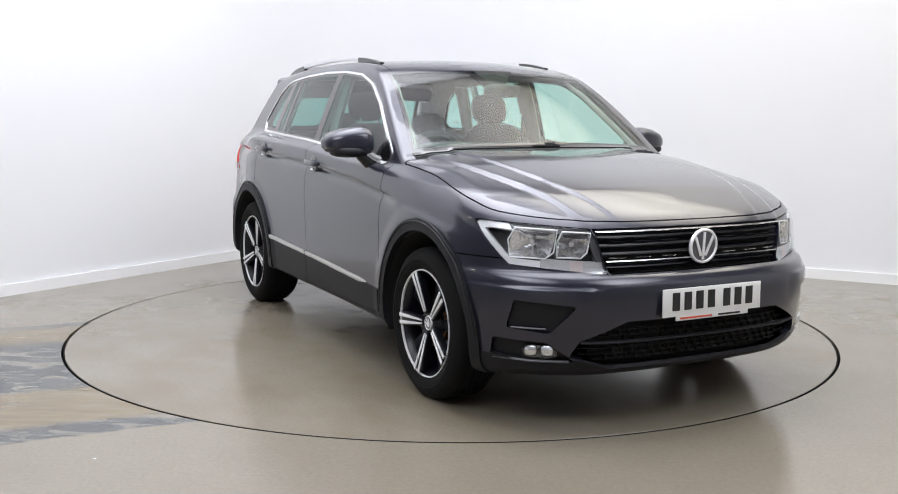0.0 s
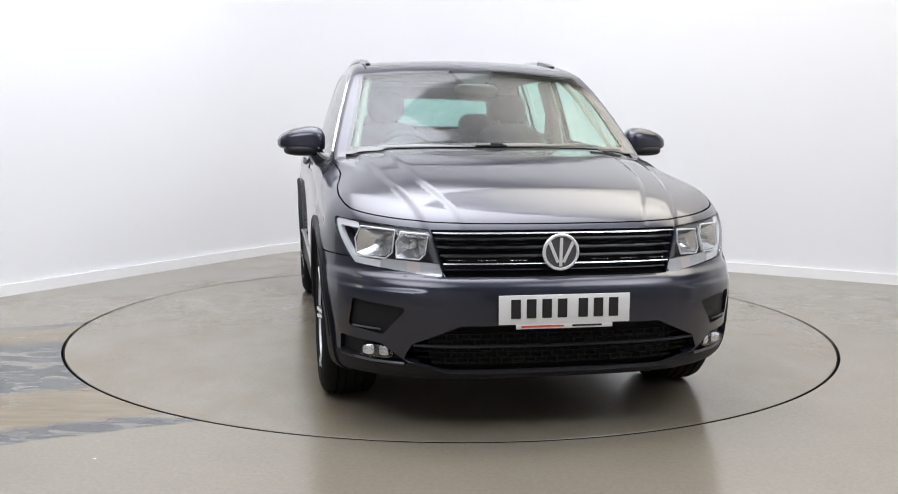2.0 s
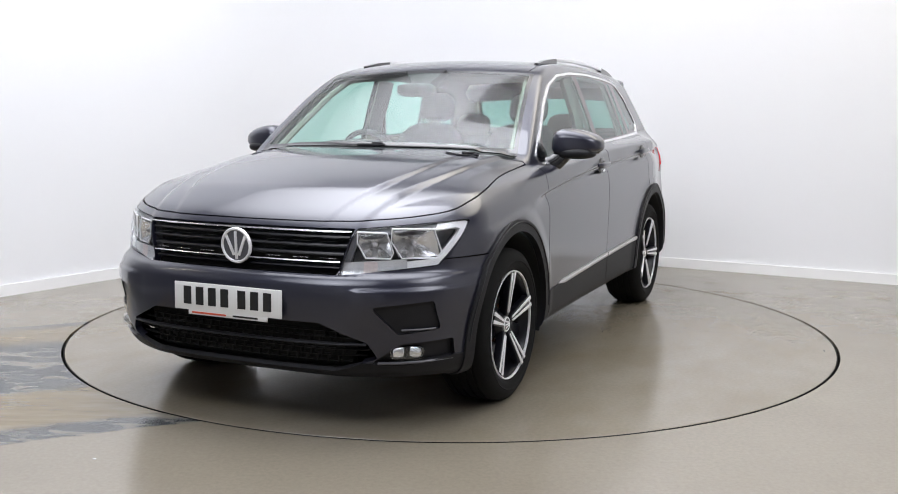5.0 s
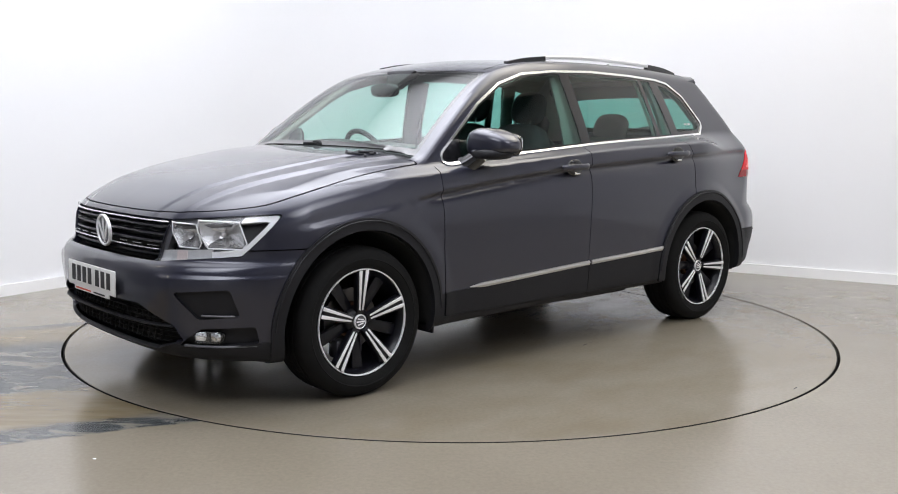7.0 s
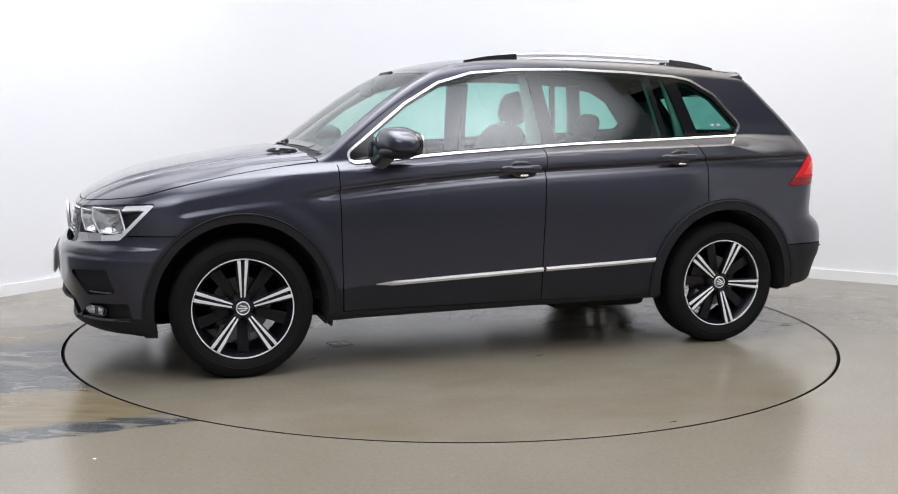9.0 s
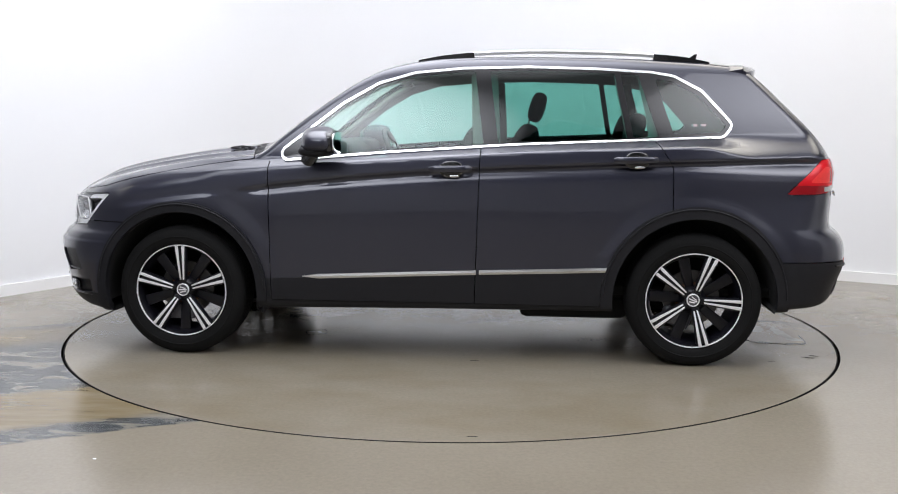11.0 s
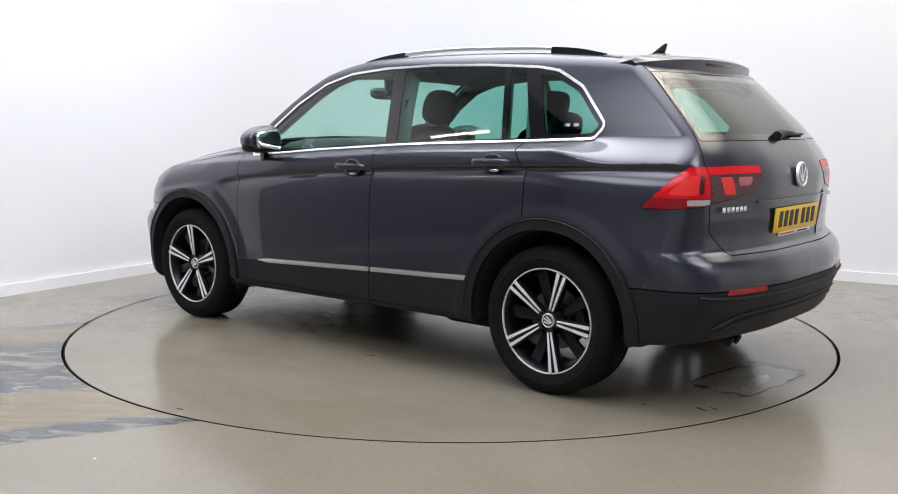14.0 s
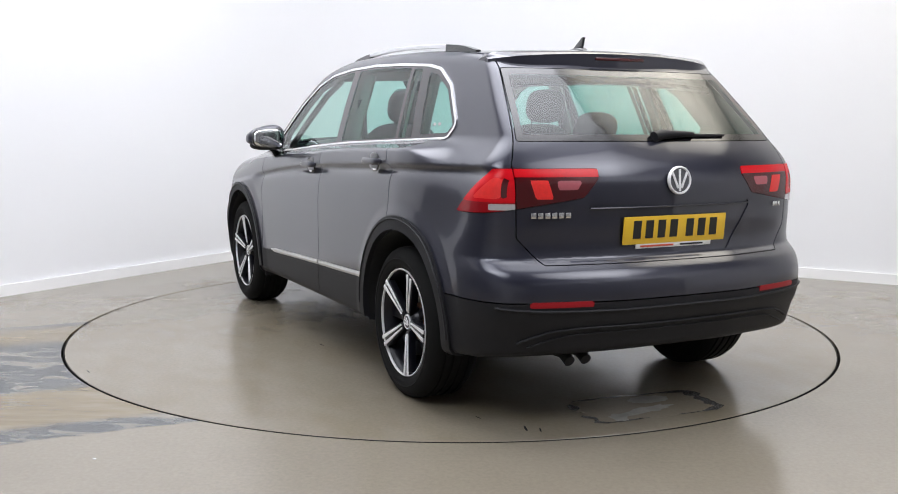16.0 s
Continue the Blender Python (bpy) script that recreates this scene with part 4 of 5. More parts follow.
for x, r in ((AXLE_F, RF), (AXLE_R, RR)):
    for s in (1, -1):
        bm = bmesh.new()
        arc = [math.radians(a) for a in range(-9, 190, 6)]
        outy = [min(0.90, side_y(x + (r + 0.006) * math.cos(a), max(0.30, HUB_Z + (r + 0.006) * math.sin(a)))) - 0.012 for a in arc]
        o = [bm.verts.new((x + (r + 0.006) * math.cos(a), s * w, HUB_Z + (r + 0.006) * math.sin(a))) for a, w in zip(arc, outy)]
        i = [bm.verts.new((x + (r + 0.006) * math.cos(a), s * 0.52, HUB_Z + (r + 0.006) * math.sin(a))) for a in arc]
        for k in range(len(arc) - 1):
            bm.faces.new((o[k], o[k + 1], i[k + 1], i[k]))
        bm.faces.new(i)
        bmesh.ops.recalc_face_normals(bm, faces=bm.faces)
        bmesh.ops.solidify(bm, geom=list(bm.faces), thickness=0.004)
        part("wheel_liner", bm, M_WELL, car, "black felt wheel arch liner")
    for s in (1, -1):
        rb = r + (0.040 if x > 0 else 0.047)
        path = [(x + rb * math.cos(a), s * (side_y(x + rb * math.cos(a), HUB_Z + rb / 0.98 * math.sin(a)) + 0.0125), HUB_Z + rb / 0.98 * math.sin(a)) for a in np.radians(np.arange(2, 179, 4))]
        part("arch_bead", sweep(path, circle(0.0045, 6), up=(0, 1, 0)), M_PLASTIC, car, "fine raised bead on the wheel arch lip")
    part("axle_beam", lathe([(0.035, -0.7), (0.035, 0.7)], 16, pose(x, 0, 0.31, 90, 0, 0)), M_WELL, car)
for s in (1, -1):
    part("mud_flap", box((0.012, 0.15, 0.07), pose(0.905, s * 0.80, 0.262, 0, -8, 0), 0.005), M_PLASTIC, car)
part("engine_cover", box((0.62, 1.0, 0.46), pose(1.66, 0, 0.56), 0.06), M_WELL, car)
part("fuel_tank", box((0.6, 1.1, 0.13), pose(-0.75, 0.0, 0.235), 0.04), M_WELL, car)
part("gearbox", box((0.6, 0.5, 0.14), pose(1.1, 0.0, 0.225), 0.04), M_WELL, car)
sil = part("silencer", blob((0.30, 0.60, 0.10), 4, m=pose(-1.86, 0.12, 0.345)), M_WELL, car, "dark exhaust silencer")
part("tailpipe", sweep([(-1.93, 0.44, 0.30), (-2.00, 0.44, 0.300), (-2.05, 0.44, 0.275)], circle(0.024, 14)), M_WELL, sil, "bent steel tailpipe")
part("tailpipe", sweep([(-1.93, 0.36, 0.30), (-2.00, 0.36, 0.300), (-2.05, 0.36, 0.275)], circle(0.024, 14)), M_WELL, sil, "bent steel tailpipe")

# head lamps, fog lamps
LAMPS = ["headlamp", "lamp_edge", "lamp_low", "lamp_shade", "lamp_amber"]
for s in (1, -1):
    lamp = new("headlight")
    lamp.parent = car
    lamp["label"] = "clear headlight with twin chrome reflectors"
    S.mesh("housing", LAMPS, M_HOUSE, lamp, s, push=-0.085, rim=-0.080)
    S.mesh("light_guide", ["lamp_edge"], M_GUIDE, lamp, s, push=-0.010, rim=0.02, label="pale daytime light guide")
    S.mesh("lamp_shade", ["lamp_shade"], M_HOUSE, lamp, s, push=-0.014, rim=0.03)
    S.mesh("side_lens", ["lamp_low"], M_SATIN, lamp, s, push=-0.016, rim=0.01, label="pale grey ribbed lower lens")
    S.mesh("indicator", ["lamp_amber"], M_AMBER, lamp, s, push=-0.015, rim=0.01, label="pinkish indicator lens")
    S.mesh("lens", LAMPS, M_LENS, lamp, s, rim=0.003, label="clear lamp lens")
    for y, z, w, h, turn, back in ((0.705, 0.768, 0.180, 0.110, 44, 0.040), (0.572, 0.762, 0.120, 0.096, 28, 0.036)):
        m = pose(nose_x(y, z) - back, s * y, z, 0, 0, s * turn) @ pose(0, 0, 0, 90, 0, 90)
        shear = Matrix(((1, -0.25 * s, 0, 0), (0, 1, 0, 0), (0, 0, 1, 0), (0, 0, 0, 1)))
        bowl = lathe([(0.015, -0.045), (0.30, -0.040), (0.62, -0.020), (0.95, 0.008), (1.0, 0.012), (1.0, 0.0), (0.6, -0.028), (0.015, -0.050)], 24, close=True)
        for v in bowl.verts:
            k = v.co.xy.length / max(1e-6, max(abs(v.co.x), abs(v.co.y)))
            v.co.x, v.co.y = v.co.x * k ** 0.8, v.co.y * k ** 0.8
        bowl.transform(m @ shear @ Matrix.Diagonal((w / 2, h / 2, 1, 1)))
        b = part("reflector", bowl, M_REFLECT, lamp, "faceted chrome lamp reflector")
        frame_pts = [(w * 0.55, -h * 0.32), (w * 0.50, h * 0.50), (-w * 0.46, h * 0.56), (-w * 0.55, h * 0.1), (-w * 0.40, -h * 0.52), (w * 0.40, -h * 0.55)]
        path = [m @ shear @ Vector((px, py, 0.014)) for px, py in frame_pts]
        part("bezel", sweep(path, circle(0.0035, 6), closed=True, up=m.to_3x3() @ Vector((0, 0, 1))), M_GUIDE, lamp, "pale silver lamp bezel")
        part("bulb", blob((0.026, 0.026, 0.05), 2, 12, 8, m @ pose(0, 0, -0.015)), M_WHITELENS, b)
    y, z = 0.705, 0.340
    m = pose(nose_x(y, z) - 0.020, s * y, z, 0, 0, s * 34) @ pose(0, 0, 0, 90, 0, 90)
    fog = part("fog_light", blob((0.135, 0.054, 0.020), 4, 20, 12, m, lambda v: (v.x + 0.25 * v.y * s, v.y, v.z)), M_GLOSSBLACK, car, "small clear fog light")
    for k, d in enumerate((-0.030, 0.026)):
        part("fog_reflector", blob((0.064, 0.040, 0.016), 3.4, 14, 8, m @ pose(d, 0.003, 0.008, 0, 20 * (1 - 2 * k), 0)), M_REFLECT, fog, "chrome fog light facet")
    part("fog_lens", blob((0.140, 0.056, 0.012), 4, 20, 10, m @ pose(0, 0, 0.020)), M_LENS, fog)
    pts = [(nose_x(yy, 0.306) - 0.004, s * yy, 0.298 + 0.03 * max(0, yy - 0.72)) for yy in np.linspace(0.61, 0.835, 9)]
    part("fog_trim", sweep(pts, circle(0.006, 6)), M_HOUSE, car)
    pts = [(nose_x(yy, 0.436) - 0.006, s * yy, 0.434) for yy in np.linspace(0.70, 0.80, 6)]
    part("vent_edge", sweep(pts, circle(0.004, 6)), M_HOUSE, car)

# tail lamps
for s in (1, -1):
    tl = new("tail_light")
    tl.parent = car
    tl["label"] = "red tail light split by the tailgate seam"
    for nm, lab, material, push in (("lens", "tail_lamp", M_RED, 0.004), ("lens", "tail_lamp_gate", M_RED, 0.003), ("dark_lens", "tail_dark_block", M_DARKRED, 0.0025), ("dark_line", "tail_dark_line", M_BARS, 0.0025),
                                    ("bright_lens", "tail_glow", M_GLOWRED, 0.0032), ("bright_lens", "tail_glow_gate", M_GLOWRED, 0.0032), ("lower_lens", "tail_low", M_LOWRED, 0.003),
                                    ("dark_bar", "tail_dark_bar", M_DARKRED, 0.0025), ("reversing_lens", "tail_white_block", M_PINK, 0.0035), ("clear_strip", "tail_white_strip", M_WHITELENS, 0.0035)):
        S.mesh(nm, [lab], material, tl, s, push=push, rim=0.02)

# grille
grille = new("grille")
grille.parent = car
grille["label"] = "black slatted grille with chrome bars"


def across(w, z, push, n=25, rise=0.0):
    return [(nose_x(y, z) + push, y, z + rise * (y / w) ** 2) for y in np.linspace(-w, w, n)]


def backing(name, w0, w1, z0, z1, push, parent):
    bm = bmesh.new()
    grid = []
    for k in range(7):
        t = k / 6
        z, w = z0 + (z1 - z0) * t, w0 + (w1 - w0) * t
        grid.append([bm.verts.new((nose_x(y, z) + push, y, z)) for y in np.linspace(-w, w, 31)])
    for a, b in zip(grid, grid[1:]):
        for i in range(30):
            bm.faces.new((a[i], a[i + 1], b[i + 1], b[i]))
    bmesh.ops.recalc_face_normals(bm, faces=bm.faces)
    bmesh.ops.solidify(bm, geom=list(bm.faces), thickness=0.006)
    return part(name, bm, M_WELL, parent)


backing("backing", 0.475, 0.52, 0.645, 0.835, -0.055, grille)
BAR = [(0.014, -0.006), (0.018, 0.0), (0.014, 0.006), (-0.02, 0.008), (-0.02, -0.008)]
for z, w in ((0.672, 0.452), (0.727, 0.467), (0.760, 0.478), (0.792, 0.486)):
    part("slat", sweep(across(w, z, -0.028), BAR), M_RIM, grille, "gloss black grille slat")
for z, w, th in ((0.816, 0.497, 0.0042), (0.697, 0.462, 0.0048)):
    part("chrome_bar", sweep(across(w, z, -0.003), circle(0.008, 8, th)), M_CHROME, grille, "thin chrome grille bar")
for z, k in ((0.7105, 0.0030), (0.775, 0.0018)):
    for y0 in (-0.41, -0.29, -0.165, 0.165, 0.29, 0.41):
        w = 0.036
        pts = [(nose_x(y0 + d, z) - 0.010, y0 + d, z) for d in np.linspace(-w, w, 5)]
        part("chrome_dash", sweep(pts, circle(0.007, 6, k)), M_CHROME, grille)
lower = new("lower_intake")
lower.parent = car
lower["label"] = "black honeycomb lower air intake"
backing("backing", 0.50, 0.52, 0.262, 0.462, -0.075, lower)
for z, w in ((0.300, 0.50), (0.325, 0.56), (0.350, 0.57), (0.400, 0.52), (0.425, 0.46)):
    part("slat", sweep(across(w, z, -0.045), circle(0.010, 6, 0.004)), M_WELL, lower)
part("cross_bar", sweep(across(0.575, 0.378, -0.012), circle(0.016, 8, 0.007)), M_PLASTIC, lower, "grey plastic cross bar")
for row, (z0, z1) in enumerate(((0.30, 0.325), (0.325, 0.35), (0.35, 0.372), (0.385, 0.40), (0.40, 0.425))):
    for k in range(-10, 11):
        y = (k + 0.5 * (row % 2)) * 0.045
        part("mesh_rib", box((0.018, 0.006, z1 - z0 + 0.006), pose(nose_x(y, (z0 + z1) / 2) - 0.045, y, (z0 + z1) / 2)), M_WELL, lower)


def badge(name, x, z, r, tilt, way):
    """A round chrome emblem, drawn as plain bars in a ring."""
    m = pose(x, 0, z, 0, tilt, 0) @ pose(0, 0, 0, 90, 0, 90 * way)
    b = part(name, lathe([(r * 0.86, -0.004), (r, -0.004), (r, 0.005), (r * 0.96, 0.009), (r * 0.88, 0.009), (r * 0.84, 0.004)], 48, m, close=True), M_MACHINED, car, "round chrome emblem")
    part("disc", lathe([(0, -0.004), (r * 0.87, -0.004), (r * 0.87, 0.002), (0, 0.002)], 40, m), M_HOUSE, b)
    for k, (px, ln, a) in enumerate(((-0.40, 1.22, 24), (0.0, 1.55, 0), (0.40, 1.22, -24))):
        part("bar", box((r * 0.17, r * ln, 0.005), m @ pose(px * r, 0, 0.004, 0, 0, a), 0.001), M_MACHINED, b)
    return b


badge("front_badge", 2.152, 0.743, 0.074, 3, 1)
badge("rear_badge", tail_x(0, 1.016) - 0.014, 1.016, 0.058, 4, -1)


def plate(name, m, material, label):
    """A number plate whose writing is drawn as plain bars."""
    p = part(name, box((0.006, 0.528, 0.114), m, 0.002), material, car, label)
    for k, y in enumerate((-0.185, -0.123, -0.061, 0.001, 0.085, 0.147, 0.209)):
        part("bar", box((0.003, 0.038, 0.074), m @ pose(0.0035, y * 1.0 - 0.012, 0.004)), M_BARS, p)
    f = part("footer", box((0.006, 0.39, 0.024), m @ pose(-0.001, 0, -0.064), 0.002), M_PLATEW, p, "white strip with plain bars")
    part("footer_bar", box((0.003, 0.17, 0.007), m @ pose(0.0025, -0.09, -0.066)), M_REDINK, f)
    part("footer_bar", box((0.003, 0.12, 0.007), m @ pose(0.0025, 0.09, -0.066)), M_BARS, f)
    return p


plate("front_number_plate", pose(2.222, 0, 0.530, 0, -1, 0), M_PLATEW, "white front number plate with plain black bars")
plate("rear_number_plate", pose(-2.150, 0, 0.815, 0, 5, 180), M_PLATEY, "yellow rear number plate with plain black bars")
for k in range(6):
    part("tail_badge", box((0.004, 0.021, 0.022), pose(tail_x(0.6 - 0.028 * k, 0.885) - 0.002, 0.645 - 0.028 * k, 0.885, 0, 0, -14), 0.001), M_CHROME, tailgate, "small chrome badge block")
for k in range(3):
    part("tail_badge", box((0.004, 0.014, 0.020), pose(tail_x(0.62, 0.895) - 0.002 - 0.004 * k, -0.64 + 0.019 * k, 0.895, 0, 0, 14), 0.001), M_CHROME, tailgate, "small chrome badge block")
part("plate_lamp_bar", sweep([(tail_x(y, 0.905) - 0.004, y, 0.910) for y in np.linspace(-0.41, 0.41, 21)], circle(0.007, 8, 0.004)), M_PAINT, tailgate)

def tail_bead(name, run, r, label):
    """A moulded bead on the lower rear bumper, through (half width, height) stations."""
    line = curve(*run)
    ys = np.linspace(-run[-1][0], run[-1][0], 61)
    part(name, sweep([(tail_x(y, float(line(abs(y)))) - 0.001, y, float(line(abs(y)))) for y in ys], [(r * math.cos(k), 0.6 * r * math.sin(k)) for k in np.linspace(0, 2 * math.pi, 8, endpoint=False)]), M_PLASTIC, car, label)


tail_bead("bumper_ridge", ((0.0, 0.512), (0.45, 0.512), (0.72, 0.520), (0.80, 0.528)), 0.009, "moulded ridge below the rear reflectors")
tail_bead("bumper_step", ((0.0, 0.440), (0.40, 0.440), (0.58, 0.428), (0.66, 0.402), (0.71, 0.380)), 0.009, "moulded step along the lower rear bumper")
tail_bead("bumper_fold", ((0.0, 0.415), (0.38, 0.415), (0.54, 0.404), (0.62, 0.380), (0.67, 0.360)), 0.006, "lower fold of the rear bumper step")

# spoiler, aerial, rails, wipers
bm = bmesh.new()
rows = []
for y in np.linspace(-0.600, 0.600, 41):
    e = abs(y) / 0.600
    back = -1.735 + 0.075 * e ** 2 + 0.045 * e ** 10
    zt = top_z(-1.50, y) - 0.012
    ze = 1.552 - 0.028 * e ** 2 - 0.006 * e ** 10
    th = 0.120 - 0.004 * e ** 6
    rows.append([bm.verts.new(p) for p in ((-1.50, y, zt + 0.006), (-1.60, y, (zt + ze) / 2 + 0.016), (back + 0.02, y, ze + 0.006), (back, y, ze - 0.006), (back + 0.006, y, ze - th), (back + 0.03, y, ze - th - 0.016), (-1.64, y, ze - th - 0.020), (-1.50, y, zt - 0.06))])
for a, b in zip(rows, rows[1:]):
    for i in range(8):
        j = (i + 1) % 8
        bm.faces.new((a[i], a[j], b[j], b[i]))
bm.faces.new(rows[0])
bm.faces.new(rows[-1][::-1])
bmesh.ops.recalc_face_normals(bm, faces=bm.faces)
spoiler = part("spoiler", bm, M_PAINT, car, "dark grey roof spoiler")
part("brake_light", box((0.008, 0.26, 0.014), pose(-1.733, 0, 1.523), 0.003), M_DARKRED, spoiler, "dark red high brake light")
pts = [(-1.731 + 0.075 * (y / 0.585) ** 2, y, 1.432 - 0.026 * (y / 0.585) ** 2) for y in np.linspace(-0.55, 0.55, 25)]
part("spoiler_lip", sweep(pts, circle(0.012, 8)), M_GLOSSBLACK, spoiler)
zr = top_z(-1.42, 0)
aerial = part("aerial", blob((0.15, 0.05, 0.03), 2, 20, 10, pose(-1.40, 0, zr + 0.006)), M_GLOSSBLACK, car, "black roof aerial fin")
part("fin", prism([(-0.035, 0), (-0.055, 0.062), (-0.042, 0.064), (0.045, 0.006)], 0.012, pose(-1.40, 0.006, zr + 0.004, 90, 0, 0), 0.003), M_GLOSSBLACK, aerial)

RAIL = curve((-1.40, 1.560), (-1.30, 1.580), (-1.10, 1.597), (-0.84, 1.608), (-0.53, 1.613), (-0.22, 1.604), (-0.02, 1.586), (0.09, 1.566))
for s in (1, -1):
    rail = part("roof_rail", sweep([(x, s * (0.560 - 0.014 * abs(x + 0.6)), float(RAIL(x))) for x in np.linspace(-1.14, -0.19, 24)], [(0.015, -0.006), (0.015, 0.008), (0.008, 0.014), (-0.008, 0.014), (-0.015, 0.008), (-0.015, -0.006)]), M_ALU, car, "satin silver roof rail")
    for x0, x1 in ((-1.43, -1.138), (-0.192, 0.11)):
        bm = bmesh.new()
        rr = []
        for x in np.linspace(x0, x1, 10):
            y = s * (0.560 - 0.014 * abs(x + 0.6))
            zt, zb = float(RAIL(x)) + 0.011, top_z(x, abs(y)) - 0.012
            rr.append([bm.verts.new((x, y + d, z)) for d, z in ((0.0135, zb), (0.0135, zt), (-0.0135, zt), (-0.0135, zb))])
        for a, b in zip(rr, rr[1:]):
            for i in range(4):
                bm.faces.new((a[i], a[(i + 1) % 4], b[(i + 1) % 4], b[i]))
        bm.faces.new(rr[0])
        bm.faces.new(rr[-1][::-1])
        bmesh.ops.recalc_face_normals(bm, faces=bm.faces)
        part("rail_foot", bm, M_GLOSSBLACK, rail, "black rail foot")


def screen_pt(y, z, lift):
    """A point above the windscreen at (y, z)."""
    lo, hi = 0.2, 1.3
    for _ in range(28):
        mid = (lo + hi) / 2
        if float(skin(np.float64(mid), np.float64(y), np.float64(z))) < 0:
            lo = mid
        else:
            hi = mid
    return (lo + lift * 0.6, y, z + lift * 0.8)


def foot_z(y):
    """The height of the windscreen's foot."""
    return 1.126 - 0.062 * (y / 0.7) ** 2


for y0, y1 in ((-0.10, 0.06), (0.46, 0.62)):
    wiper = part("wiper_blade", sweep([screen_pt(y, foot_z(y), 0.001) for y in np.linspace(y0, y1, 12)], circle(0.0065, 6)), M_PLASTIC, car, "black windscreen wiper")
    part("wiper_arm", sweep([screen_pt(y, foot_z(y) + 0.006, 0.005) for y in np.linspace(y1 - 0.03, (y0 + y1) / 2, 6)], circle(0.007, 6)), M_PLASTIC, wiper)
    part("wiper_pivot", blob((0.024, 0.034, 0.014), 2.4, 14, 8, pose(*screen_pt(y1 - 0.03, foot_z(y1 - 0.03) + 0.004, 0.004))), M_PLASTIC, wiper)
rw = part("rear_wiper", sweep([(tail_x(y, z) - 0.018, y, z) for y, z in ((0.055, 1.190), (0.0, 1.200), (-0.08, 1.202), (-0.16, 1.200))], circle(0.019, 10), scale=[1.2, 1.1, 0.8, 0.6]), M_PLASTIC, car, "black rear wiper")
part("rear_wiper_blade", sweep([(tail_x(y, 1.196) - 0.010, y, 1.196) for y in np.linspace(-0.02, -0.345, 9)], circle(0.006, 6)), M_PLASTIC, rw)

# mirrors, handles, side strips
for s in (1, -1):
    def shape(v):
        k = (v.y * s + 0.115) / 0.23
        top = (1.08 - 0.52 * k ** 2) if v.z > 0 else (0.62 - 0.24 * k)
        return (v.x * (1.0 - 0.30 * k) - 0.045 * k, v.y, v.z * top)
    c = pose(0.600, s * 0.950, 1.128, 0, 0, s * -8)
    mir = part("door_mirror", blob((0.220, 0.238, 0.176), 3.2, 32, 20, c, shape), M_PAINT, car, "dark grey door mirror")
    part("mirror_base", blob((0.185, 0.20, 0.060), 2.8, 24, 12, c @ pose(-0.010, s * -0.010, -0.036), lambda v: (v.x * (1 - 0.9 * max(0, v.y * s)), v.y, v.z)), M_PLASTIC, mir, "black lower half of the mirror")
    part("mirror_glass", blob((0.012, 0.172, 0.105), 4, 24, 12, c @ pose(-0.119, s * -0.004, 0.008, 0, 0, s * 5), lambda v: (v.x, v.y, v.z * (1.0 - 1.6 * s * v.y))), M_MIRROR, mir, "silvered mirror glass")
    part("mirror_frame", blob((0.05, 0.190, 0.120), 4, 24, 12, c @ pose(-0.097, s * -0.002, 0.008, 0, 0, s * 5), lambda v: (v.x, v.y, v.z * (1.0 - 1.6 * s * v.y))), M_GLOSSBLACK, mir)
    part("mirror_arm", sweep([(0.670, s * 0.82, 1.020), (0.655, s * 0.850, 1.040), (0.615, s * 0.890, 1.086)], circle(0.034, 12, 0.05), scale=[1.15, 0.9, 0.8]), M_GLOSSBLACK, mir)
    for x, z, key in ((-0.092, 1.002, "f"), (-1.032, 1.056, "r")):
        y = side_y(x, z + 0.016)
        h = part("door_handle", sweep([(x + d, s * (y + 0.010 + 0.018 * (1 - (d / 0.11) ** 4)), z + 0.004 - 0.05 * d * 0.3) for d in np.linspace(-0.11, 0.11, 13)], circle(0.010, 10, 0.017), scale=[0.55] + [1] * 11 + [0.55]), M_PAINT, doors[key, s], "dark grey pull handle")
        part("handle_cup", blob((0.125, 0.014, 0.088), 2.3, 24, 12, pose(x - 0.005, s * (side_y(x, z) - 0.001), z)), M_GLOSSBLACK, h, "dark scooped handle recess")
        part("handle_glint", blob((0.05, 0.006, 0.012), 2.5, 16, 8, pose(x - 0.02, s * (y + 0.006), z - 0.034)), M_CHROME, h)
    for x0, x1, key in ((0.685, -0.228, "f"), (-0.245, -0.900, "r")):
        xs = np.linspace(x0, x1, 22)
        pts = [(x, s * (side_y(x, float(SILL(x))) + 0.003), float(SILL(x)) + 0.002) for x in xs]
        part("side_strip", sweep(pts, [(0.005, -0.013), (0.007, -0.003), (0.009, -0.002), (0.005, 0.010), (-0.009, 0.011), (-0.009, -0.014)] if s > 0 else [(-0.005, -0.013), (-0.007, -0.003), (-0.009, -0.002), (-0.005, 0.010), (0.009, 0.011), (0.009, -0.014)], scale=([0.15, 0.6] if key == "f" else [1, 1]) + [1] * 20), M_STRIP, doors[key, s], "bright chrome side strip")

# cabin
dash = part("dashboard", blob((0.62, 1.40, 0.34), 4, 36, 20, pose(0.80, 0, 0.935), lambda v: (v.x, v.y, v.z + (0.03 if v.x < 0 and v.z > 0 else 0) - 0.12 * max(0, v.x))), M_DASH, car, "dark grey dashboard")
